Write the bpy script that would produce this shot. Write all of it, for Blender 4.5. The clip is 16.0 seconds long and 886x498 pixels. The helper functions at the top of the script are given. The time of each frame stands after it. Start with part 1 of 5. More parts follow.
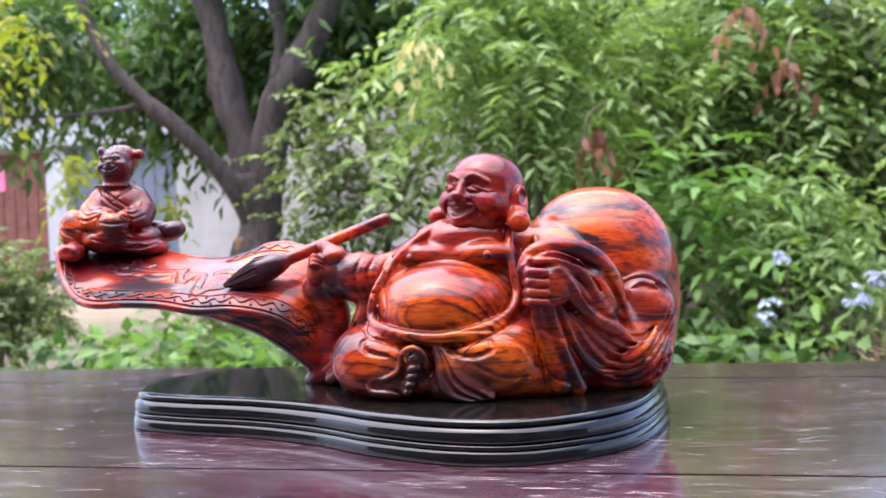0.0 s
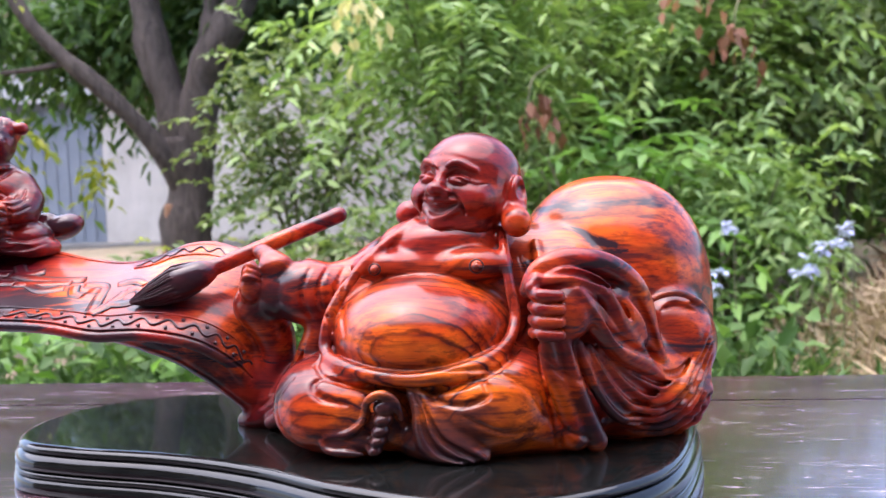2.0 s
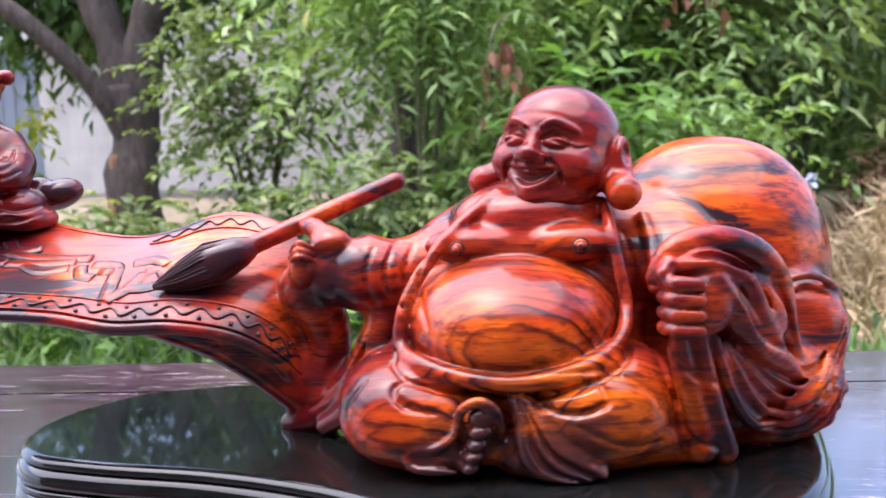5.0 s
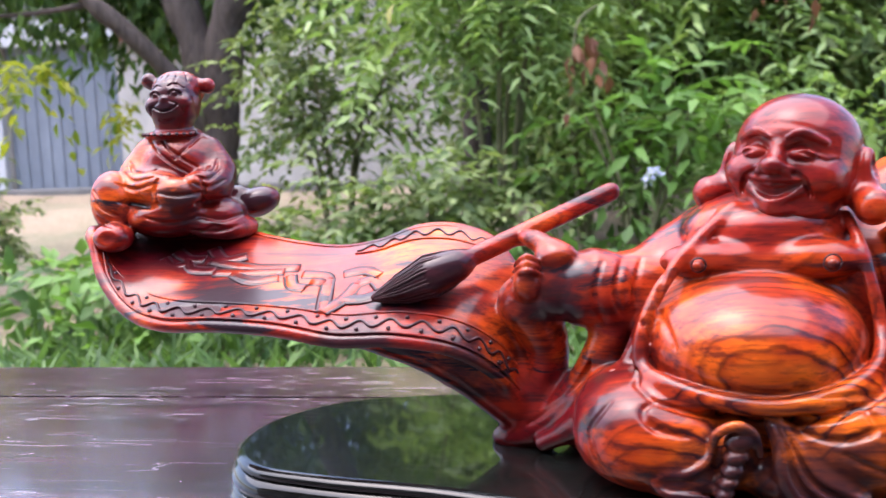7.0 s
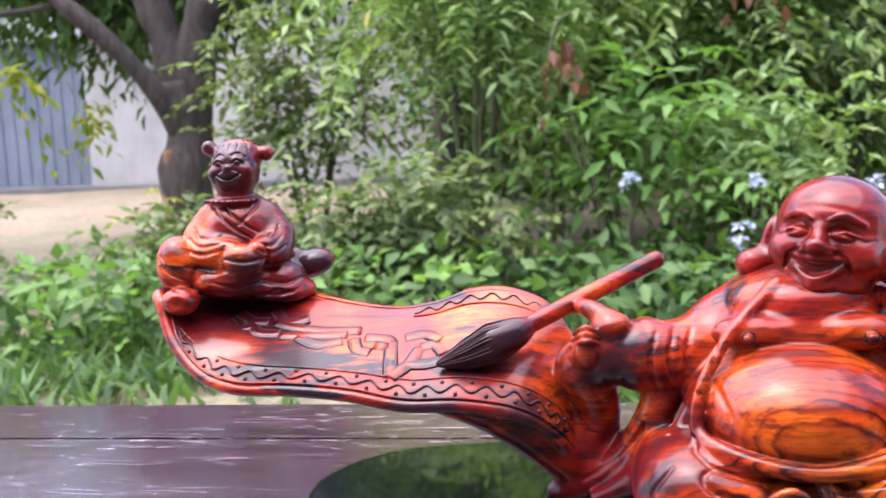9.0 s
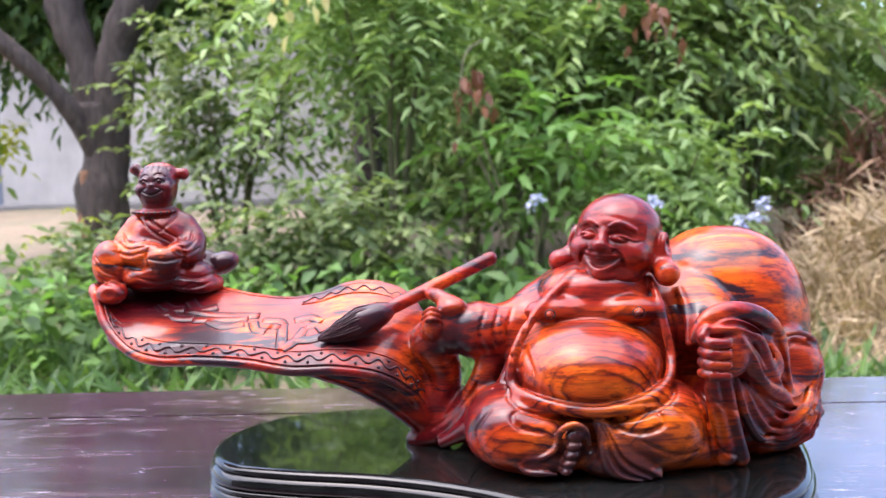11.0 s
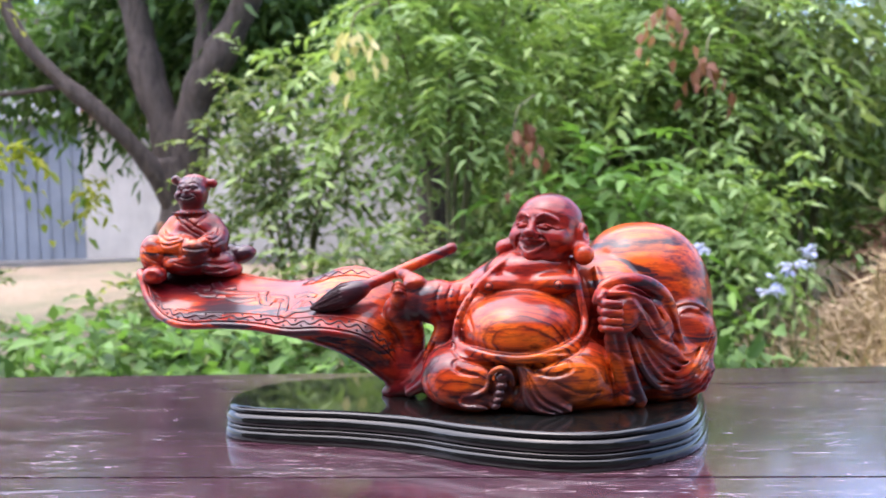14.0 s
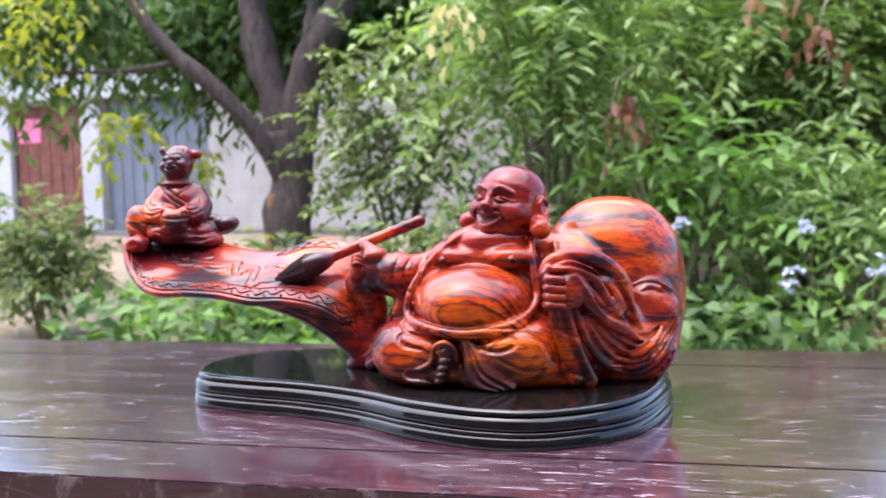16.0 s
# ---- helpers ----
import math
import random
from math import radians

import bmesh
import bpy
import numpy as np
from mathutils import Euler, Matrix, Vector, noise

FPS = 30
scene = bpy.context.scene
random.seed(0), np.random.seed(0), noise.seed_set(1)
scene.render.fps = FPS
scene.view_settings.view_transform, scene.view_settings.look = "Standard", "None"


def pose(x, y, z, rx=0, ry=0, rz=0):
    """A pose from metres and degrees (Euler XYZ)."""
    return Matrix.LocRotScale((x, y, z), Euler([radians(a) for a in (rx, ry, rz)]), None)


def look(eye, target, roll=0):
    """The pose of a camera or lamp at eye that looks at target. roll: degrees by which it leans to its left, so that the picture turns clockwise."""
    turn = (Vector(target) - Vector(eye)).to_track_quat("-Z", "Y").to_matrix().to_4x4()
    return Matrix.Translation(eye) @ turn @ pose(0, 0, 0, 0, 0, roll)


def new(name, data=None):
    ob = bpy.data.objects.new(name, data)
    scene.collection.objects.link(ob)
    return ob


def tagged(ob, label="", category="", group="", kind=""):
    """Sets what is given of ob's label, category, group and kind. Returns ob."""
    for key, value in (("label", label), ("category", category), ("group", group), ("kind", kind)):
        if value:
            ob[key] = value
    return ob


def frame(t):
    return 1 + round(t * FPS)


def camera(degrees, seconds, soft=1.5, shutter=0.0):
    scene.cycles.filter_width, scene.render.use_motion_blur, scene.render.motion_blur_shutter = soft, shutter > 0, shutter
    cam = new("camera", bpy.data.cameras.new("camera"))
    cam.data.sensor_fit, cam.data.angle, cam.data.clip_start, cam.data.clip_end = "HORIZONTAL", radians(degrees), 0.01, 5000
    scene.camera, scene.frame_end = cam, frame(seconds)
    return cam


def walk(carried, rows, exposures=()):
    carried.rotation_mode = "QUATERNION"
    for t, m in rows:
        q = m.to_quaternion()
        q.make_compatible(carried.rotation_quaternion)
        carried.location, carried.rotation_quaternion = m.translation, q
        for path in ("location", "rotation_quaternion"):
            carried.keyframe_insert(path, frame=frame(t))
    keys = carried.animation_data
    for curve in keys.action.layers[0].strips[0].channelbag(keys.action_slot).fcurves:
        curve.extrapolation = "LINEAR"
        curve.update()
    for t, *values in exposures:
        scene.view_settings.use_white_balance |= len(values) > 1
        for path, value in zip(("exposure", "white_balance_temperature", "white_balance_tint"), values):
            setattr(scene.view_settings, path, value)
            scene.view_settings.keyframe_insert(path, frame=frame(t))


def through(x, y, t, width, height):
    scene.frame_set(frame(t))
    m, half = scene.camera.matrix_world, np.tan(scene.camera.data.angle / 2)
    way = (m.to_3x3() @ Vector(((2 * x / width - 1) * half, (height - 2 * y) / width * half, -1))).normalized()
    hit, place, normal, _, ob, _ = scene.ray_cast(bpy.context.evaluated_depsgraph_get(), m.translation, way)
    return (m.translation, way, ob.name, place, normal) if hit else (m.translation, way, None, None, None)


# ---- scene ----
cam = camera(48.9, 16.0, shutter=0.5)
PATH = [
    (0, (0.182, -0.78, 0.158), (-0.224, 1.178, 0.11), -2.3),
    (0.5, (0.168, -0.747, 0.159), (-0.209, 1.216, 0.093), -2.3),
    (1, (0.152, -0.702, 0.161), (-0.19, 1.266, 0.073), -2.3),
    (1.5, (0.136, -0.662, 0.173), (-0.168, 1.313, 0.067), -2.2),
    (2, (0.124, -0.612, 0.182), (-0.153, 1.365, 0.054), -2.2),
    (2.5, (0.111, -0.58, 0.174), (-0.137, 1.399, 0.028), -2.2),
    (3, (0.101, -0.573, 0.178), (-0.121, 1.408, 0.016), -2.3),
    (5.3, (0.02, -0.526, 0.193), (-0.146, 1.452, -0.048), -2.1),
    (5.5, (0.008, -0.529, 0.194), (-0.171, 1.448, -0.05), -2.3),
    (6, (-0.012, -0.53, 0.2), (-0.23, 1.443, -0.051), -2.3),
    (6.5, (-0.03, -0.532, 0.207), (-0.287, 1.436, -0.044), -2.3),
    (7, (-0.048, -0.524, 0.204), (-0.346, 1.439, -0.04), -2.2),
    (7.5, (-0.067, -0.512, 0.214), (-0.363, 1.45, -0.03), -2.1),
    (8, (-0.079, -0.508, 0.224), (-0.361, 1.458, -0.011), -1.8),
    (8.5, (-0.087, -0.526, 0.237), (-0.333, 1.446, 0.007), -1.9),
    (9, (-0.095, -0.559, 0.252), (-0.326, 1.411, -0.005), -2.2),
    (9.5, (-0.111, -0.624, 0.247), (-0.244, 1.36, 0.027), -1.6),
    (10, (-0.084, -0.667, 0.264), (-0.178, 1.317, 0.032), -1.6),
    (12.5, (-0.034, -0.78, 0.231), (-0.087, 1.213, 0.07), -1.4),
    (13, (-0.026, -0.811, 0.222), (-0.114, 1.182, 0.083), -1.5),
    (13.5, (0.006, -0.859, 0.21), (-0.134, 1.132, 0.091), -1.8),
    (14, (0.056, -0.901, 0.209), (-0.158, 1.085, 0.115), -1.8),
    (14.5, (0.102, -0.919, 0.207), (-0.186, 1.059, 0.122), -1.6),
    (15, (0.159, -0.917, 0.205), (-0.201, 1.048, 0.116), -1.5),
    (15.5, (0.181, -0.9, 0.205), (-0.241, 1.052, 0.099), -1.5),
    (16, (0.2, -0.865, 0.203), (-0.264, 1.075, 0.063), -1.5),
]
walk(cam, [(t, look(eye, target, roll)) for t, eye, target, roll in PATH], [(0, 2.16, 6100, 19), (16, 2.16, 6100, 19)])
cam.data.dof.use_dof, cam.data.dof.focus_distance, cam.data.dof.aperture_fstop = True, 0.61, 15.0

# ---- world and light ----
world = bpy.data.worlds.new("sky")
scene.world = world
world.use_nodes = True
wt = world.node_tree
sky = wt.nodes.new("ShaderNodeTexSky")
sky.sky_type, sky.sun_disc = "NISHITA", False
sky.sun_elevation, sky.sun_rotation = radians(75), radians(258)
sky.air_density, sky.dust_density, sky.ozone_density = 1.0, 3.0, 1.5
wt.links.new(sky.outputs[0], wt.nodes["Background"].inputs[0])
wt.nodes["Background"].inputs[1].default_value = 0.15
sun = new("sun", bpy.data.lights.new("sun", "SUN"))
sun.data.energy, sun.data.angle, sun.data.color = 1.75, radians(105), (1.0, 0.93, 0.84)
sun.matrix_world = look((-2.0, -0.4, 7.5), (0, 0, 0))

# ---- materials ----


class Nodes:
    """Short hand for building one node material."""

    def __init__(self, name):
        self.mat = bpy.data.materials.new(name)
        self.mat.use_nodes = True
        self.tree = self.mat.node_tree
        self.bsdf = self.tree.nodes["Principled BSDF"]

    def node(self, kind):
        return self.tree.nodes.new(kind)

    def link(self, a, b):
        self.tree.links.new(a, b)

    def coords(self, scale=(1, 1, 1), rot=(0, 0, 0)):
        c = self.node("ShaderNodeTexCoord")
        m = self.node("ShaderNodeMapping")
        m.inputs["Scale"].default_value = scale
        m.inputs["Rotation"].default_value = [radians(a) for a in rot]
        self.link(c.outputs["Object"], m.inputs["Vector"])
        return m.outputs[0]

    def noise(self, vec, scale, detail=4, rough=0.55, distort=0.0):
        n = self.node("ShaderNodeTexNoise")
        n.inputs["Scale"].default_value = scale
        n.inputs["Detail"].default_value = detail
        n.inputs["Roughness"].default_value = rough
        n.inputs["Distortion"].default_value = distort
        self.link(vec, n.inputs["Vector"])
        return n.outputs[0]

    def ramp(self, value, *stops):
        r = self.node("ShaderNodeValToRGB")
        while len(r.color_ramp.elements) < len(stops):
            r.color_ramp.elements.new(0.5)
        for e, (p, c) in zip(r.color_ramp.elements, stops):
            e.position = p
            e.color = (*c, 1) if len(c) == 3 else c
        self.link(value, r.inputs[0])
        return r.outputs[0]

    def mix(self, fac, a, b, mode="MIX"):
        m = self.node("ShaderNodeMix")
        m.data_type, m.blend_type = "RGBA", mode
        for sock, v in ((m.inputs[0], fac), (m.inputs[6], a), (m.inputs[7], b)):
            if isinstance(v, (int, float)):
                sock.default_value = v
            elif isinstance(v, tuple):
                sock.default_value = (*v, 1)
            else:
                self.link(v, sock)
        return m.outputs[2]

    def math(self, op, a, b=0.0):
        m = self.node("ShaderNodeMath")
        m.operation = op
        for sock, v in zip(m.inputs, (a, b)):
            if isinstance(v, (int, float)):
                sock.default_value = v
            else:
                self.link(v, sock)
        return m.outputs[0]

    def bump(self, height, strength, distance=0.002):
        b = self.node("ShaderNodeBump")
        b.inputs["Strength"].default_value = strength
        b.inputs["Distance"].default_value = distance
        self.link(height, b.inputs["Height"])
        self.link(b.outputs[0], self.bsdf.inputs["Normal"])

    def set(self, **values):
        names = dict(rough="Roughness", coat="Coat Weight", coat_rough="Coat Roughness", metal="Metallic", spec="Specular IOR Level")
        for key, v in values.items():
            sock = self.bsdf.inputs["Base Color" if key == "color" else names[key]]
            if isinstance(v, (int, float)):
                sock.default_value = v
            elif isinstance(v, tuple):
                sock.default_value = (*v, 1)
            else:
                self.link(v, sock)
        return self.mat


def carved_wood():
    """Lacquered red rosewood: layers of growth in depth, so that every bulge shows rings."""
    n = Nodes("carved_rosewood")
    c = n.node("ShaderNodeTexCoord")
    sep = n.node("ShaderNodeSeparateXYZ")
    n.link(c.outputs["Object"], sep.inputs[0])
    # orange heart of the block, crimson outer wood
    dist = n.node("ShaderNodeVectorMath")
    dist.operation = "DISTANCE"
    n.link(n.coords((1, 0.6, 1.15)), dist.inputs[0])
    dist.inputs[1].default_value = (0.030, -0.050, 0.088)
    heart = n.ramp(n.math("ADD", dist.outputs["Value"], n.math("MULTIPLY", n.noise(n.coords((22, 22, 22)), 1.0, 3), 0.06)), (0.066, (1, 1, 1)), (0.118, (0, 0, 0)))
    big = n.noise(n.coords((9, 12, 15)), 1.0, 4)
    wander = n.math("MULTIPLY", n.math("SUBTRACT", n.noise(n.coords((40, 60, 90)), 1.0, 5, 0.6), 0.5), 0.05)

    def blob(centre):
        """Uneven distance from a centre, for the dark and light zones of the statue."""
        d = n.node("ShaderNodeVectorMath")
        d.operation = "DISTANCE"
        n.link(c.outputs["Object"], d.inputs[0])
        d.inputs[1].default_value = centre
        return n.math("ADD", d.outputs["Value"], wander)

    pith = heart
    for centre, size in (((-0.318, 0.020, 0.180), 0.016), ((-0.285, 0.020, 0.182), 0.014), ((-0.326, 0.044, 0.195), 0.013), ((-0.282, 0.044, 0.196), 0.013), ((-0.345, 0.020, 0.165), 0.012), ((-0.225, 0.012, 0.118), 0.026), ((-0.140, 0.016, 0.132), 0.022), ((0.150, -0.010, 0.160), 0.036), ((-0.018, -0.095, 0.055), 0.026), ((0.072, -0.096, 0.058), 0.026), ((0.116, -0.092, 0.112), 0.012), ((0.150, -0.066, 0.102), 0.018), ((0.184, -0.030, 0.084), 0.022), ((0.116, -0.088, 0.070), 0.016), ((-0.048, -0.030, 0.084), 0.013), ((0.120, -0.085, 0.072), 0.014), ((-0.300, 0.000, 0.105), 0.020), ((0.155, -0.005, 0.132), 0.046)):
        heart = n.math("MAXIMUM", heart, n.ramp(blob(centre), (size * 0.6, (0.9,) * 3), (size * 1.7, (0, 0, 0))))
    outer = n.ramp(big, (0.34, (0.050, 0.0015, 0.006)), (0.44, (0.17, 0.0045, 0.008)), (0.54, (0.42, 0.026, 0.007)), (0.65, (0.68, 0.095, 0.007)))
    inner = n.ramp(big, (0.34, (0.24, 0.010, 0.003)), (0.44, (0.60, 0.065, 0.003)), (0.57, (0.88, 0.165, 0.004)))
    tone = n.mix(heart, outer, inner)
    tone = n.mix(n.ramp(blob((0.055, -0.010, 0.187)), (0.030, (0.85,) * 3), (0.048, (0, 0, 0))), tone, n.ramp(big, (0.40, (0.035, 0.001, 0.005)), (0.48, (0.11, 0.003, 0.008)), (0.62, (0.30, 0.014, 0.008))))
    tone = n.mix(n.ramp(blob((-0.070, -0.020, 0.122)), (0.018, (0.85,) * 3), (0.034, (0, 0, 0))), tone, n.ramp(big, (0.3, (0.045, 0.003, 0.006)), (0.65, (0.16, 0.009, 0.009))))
    vein = n.noise(n.coords((14, 70, 80), (0, 0, 8)), 1.0, 5, 0.65, 0.5)
    tone = n.mix(n.ramp(vein, (0.50, (0, 0, 0)), (0.75, (0.7, 0.7, 0.7))), tone, (0.13, 0.008, 0.006))
    flow = n.noise(n.coords((12, 20, 24)), 1.0, 2)
    depth = n.math("ADD", n.math("MULTIPLY", sep.outputs[1], 150.0), n.math("MULTIPLY", sep.outputs[2], 55.0))
    depth = n.math("ADD", depth, n.math("MULTIPLY", sep.outputs[0], -13.0))
    depth = n.math("ADD", depth, n.math("MULTIPLY", flow, 4.5))
    depth = n.math("ADD", depth, n.math("MULTIPLY", n.noise(n.coords((60, 60, 60)), 1.0, 3, 0.55), 0.8))
    rings = n.math("FRACT", depth)
    line = n.ramp(rings, (0.0, (0.05, 0.02, 0.03)), (0.12, (0.09, 0.04, 0.05)), (0.26, (1, 1, 1)), (0.60, (1, 1, 1)), (1.0, (0.40, 0.22, 0.2)))
    white = n.node("ShaderNodeTexWhiteNoise")
    white.noise_dimensions = "1D"
    n.link(n.math("FLOOR", depth), white.inputs["W"])
    fade = n.ramp(n.noise(n.coords((24, 24, 24)), 1.0, 2), (0.36, (0.45,) * 3), (0.55, (1.0,) * 3))
    faint = n.math("MULTIPLY", n.math("MULTIPLY", n.ramp(white.outputs["Value"], (0.1, (0.35,) * 3), (0.6, (1.0,) * 3)), fade), n.ramp(pith, (0.0, (0.35,) * 3), (0.7, (1.0,) * 3)))
    col = n.mix(faint, tone, n.mix(1.0, tone, line, "MULTIPLY"))
    streak = n.noise(n.coords((9, 150, 190), (4, 0, 6)), 1.0, 4, 0.6)
    col = n.mix(n.ramp(streak, (0.48, (0, 0, 0)), (0.64, (0.8,) * 3)), col, (0.05, 0.005, 0.007))
    pores = n.noise(n.coords((70, 420, 480), (4, 0, 6)), 1.0, 3, 0.6)
    col = n.mix(n.ramp(pores, (0.56, (0, 0, 0)), (0.70, (0.6,) * 3)), col, (0.06, 0.004, 0.005))
    dark = n.ramp(n.noise(n.coords((6, 14, 26)), 1.0, 6, 0.66, 0.9), (0.56, (0, 0, 0)), (0.61, (1, 1, 1)))
    dark = n.math("MULTIPLY", dark, n.ramp(pith, (0.0, (1.0,) * 3), (0.6, (0.15,) * 3)))
    dark = n.math("MULTIPLY", dark, n.ramp(blob((0.050, -0.020, 0.185)), (0.040, (0, 0, 0)), (0.055, (1, 1, 1))))
    # broad dark bands across the sack
    level = n.math("ADD", sep.outputs[2], n.math("MULTIPLY", n.math("SUBTRACT", n.noise(n.coords((26, 26, 40)), 1.0, 4), 0.5), 0.022))
    band = n.ramp(level, (0.106, (0,) * 3), (0.113, (0.9,) * 3), (0.119, (0,) * 3), (0.132, (0,) * 3), (0.138, (0.85,) * 3), (0.146, (0,) * 3), (0.158, (0,) * 3), (0.163, (1,) * 3), (0.170, (1,) * 3), (0.175, (0,) * 3))
    band = n.math("MULTIPLY", band, n.ramp(blob((0.152, 0.010, 0.140)), (0.060, (1,) * 3), (0.078, (0,) * 3)))
    band = n.math("MULTIPLY", band, n.ramp(n.noise(n.coords((14, 14, 60)), 1.0, 4), (0.38, (0.1,) * 3), (0.52, (1,) * 3)))
    dark = n.math("MAXIMUM", dark, band)
    # dark wood figure, plus shade painted into the creases at feet, hem and lap
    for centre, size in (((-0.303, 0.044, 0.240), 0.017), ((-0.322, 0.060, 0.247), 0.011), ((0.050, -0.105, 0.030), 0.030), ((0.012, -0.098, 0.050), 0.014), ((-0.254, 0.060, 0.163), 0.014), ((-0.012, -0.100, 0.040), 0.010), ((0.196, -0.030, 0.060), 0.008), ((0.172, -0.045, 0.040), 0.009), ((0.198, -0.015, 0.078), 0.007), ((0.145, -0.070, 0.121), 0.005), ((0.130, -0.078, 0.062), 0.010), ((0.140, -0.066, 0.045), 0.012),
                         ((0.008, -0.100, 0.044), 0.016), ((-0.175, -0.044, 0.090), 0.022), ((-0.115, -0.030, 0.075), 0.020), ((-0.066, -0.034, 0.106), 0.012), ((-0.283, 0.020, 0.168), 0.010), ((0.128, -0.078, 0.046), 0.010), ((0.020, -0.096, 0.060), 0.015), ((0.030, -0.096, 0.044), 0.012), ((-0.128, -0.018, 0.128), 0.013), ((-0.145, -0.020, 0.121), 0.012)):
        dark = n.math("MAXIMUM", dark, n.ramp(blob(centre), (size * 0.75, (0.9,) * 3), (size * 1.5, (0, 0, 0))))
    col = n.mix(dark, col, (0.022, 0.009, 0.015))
    n.bump(n.math("ADD", n.noise(n.coords((60, 260, 260)), 1.0, 3), n.math("MULTIPLY", n.noise(n.coords((55, 55, 55)), 1.0, 2), 2.0)), 0.12, 0.001)
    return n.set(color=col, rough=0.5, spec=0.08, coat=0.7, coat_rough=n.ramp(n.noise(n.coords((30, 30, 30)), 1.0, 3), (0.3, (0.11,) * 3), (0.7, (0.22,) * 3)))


def dark_carving():
    n = Nodes("carved_dark_line")
    col = n.ramp(n.noise(n.coords((90, 90, 90)), 1.0, 3), (0.3, (0.02, 0.008, 0.012)), (0.7, (0.07, 0.02, 0.025)))
    return n.set(color=col, rough=0.45, spec=0.3, coat=0.25, coat_rough=0.25)


def black_lacquer():
    n = Nodes("black_lacquered_wood")
    grain = n.noise(n.coords((14, 260, 120)), 1.0, 5, 0.6)
    col = n.ramp(grain, (0.35, (0.003, 0.0032, 0.003)), (0.75, (0.012, 0.013, 0.0125)))
    n.bump(n.math("ADD", grain, n.noise(n.coords((9, 16, 16)), 1.0, 2)), 0.24, 0.0012)
    smear = n.noise(n.coords((16, 22, 20)), 1.0, 4, 0.6)
    return n.set(color=col, rough=n.ramp(smear, (0.3, (0.10,) * 3), (0.72, (0.26,) * 3)), spec=0.06, coat=0.8, coat_rough=0.03)


def table_wood():
    n = Nodes("dark_stained_table_wood")
    grain = n.noise(n.coords((2.2, 70, 70)), 1.0, 6, 0.62, 0.3)
    blot = n.noise(n.coords((4, 9, 9)), 1.0, 3)
    col = n.ramp(grain, (0.28, (0.013, 0.004, 0.008)), (0.52, (0.042, 0.014, 0.024)), (0.8, (0.090, 0.036, 0.052)))
    col = n.mix(n.ramp(blot, (0.35, (0, 0, 0)), (0.75, (0.45,) * 3)), col, (0.080, 0.038, 0.050))
    # scuffs where things were pushed about, and fine scratches
    where = n.ramp(n.noise(n.coords((5, 7, 7)), 1.0, 3), (0.42, (0, 0, 0)), (0.58, (1, 1, 1)))
    hair = []
    for scale, turn, width in (((3, 34, 9), 16, 0.0060), ((4, 46, 9), -14, 0.0075), ((3, 38, 9), 5, 0.0060)):
        wave = n.math("ABSOLUTE", n.math("SUBTRACT", n.noise(n.coords(scale, (0, 0, turn)), 1.0, 2, 0.4, 0.6), 0.5))
        gap = n.ramp(n.noise(n.coords((16, 16, 16), (0, 0, turn)), 1.0, 3), (0.42, (0, 0, 0)), (0.60, (0.9,) * 3))
        hair.append(n.math("MULTIPLY", n.ramp(wave, (0.0, (1, 1, 1)), (width, (0, 0, 0))), gap))
    hair = n.math("MAXIMUM", n.math("MAXIMUM", hair[0], hair[1]), hair[2])
    scr = n.noise(n.coords((26, 210, 20), (0, 0, 24)), 1.0, 4, 0.6, 0.8)
    scr2 = n.noise(n.coords((30, 150, 20), (0, 0, -38)), 1.0, 4, 0.6, 0.8)
    scuff = n.math("MAXIMUM", n.ramp(scr, (0.58, (0, 0, 0)), (0.70, (0.7,) * 3)), n.ramp(scr2, (0.59, (0, 0, 0)), (0.71, (0.7,) * 3)))
    col = n.mix(n.math("MULTIPLY", scuff, where), col, (0.42, 0.35, 0.37))
    col = n.mix(n.math("MULTIPLY", hair, 0.28), col, (0.36, 0.29, 0.30))
    fleck = n.ramp(n.noise(n.coords((190, 260, 190)), 1.0, 1), (0.80, (0, 0, 0)), (0.84, (0.9,) * 3))
    col = n.mix(fleck, col, (0.55, 0.50, 0.48))
    n.bump(n.math("ADD", grain, n.math("MULTIPLY", n.noise(n.coords((40, 260, 60)), 1.0, 3), 0.6)), 0.20, 0.001)
    rough = n.ramp(n.noise(n.coords((6, 30, 20)), 1.0, 4), (0.3, (0.15,) * 3), (0.75, (0.30,) * 3))
    n.bsdf.inputs["Coat IOR"].default_value = 1.7
    return n.set(color=col, rough=rough, spec=0.25, coat=1.0, coat_rough=n.math("ADD", 0.10, n.math("MULTIPLY", n.math("MAXIMUM", hair, n.math("MULTIPLY", scuff, where)), 0.3)))


def bark(name, lo, hi):
    n = Nodes(name)
    v = n.noise(n.coords((9, 9, 2.2)), 2.5, 6, 0.65, 0.4)
    n.bump(v, 0.9, 0.03)
    return n.set(color=n.ramp(v, (0.3, lo), (0.7, hi)), rough=0.9)


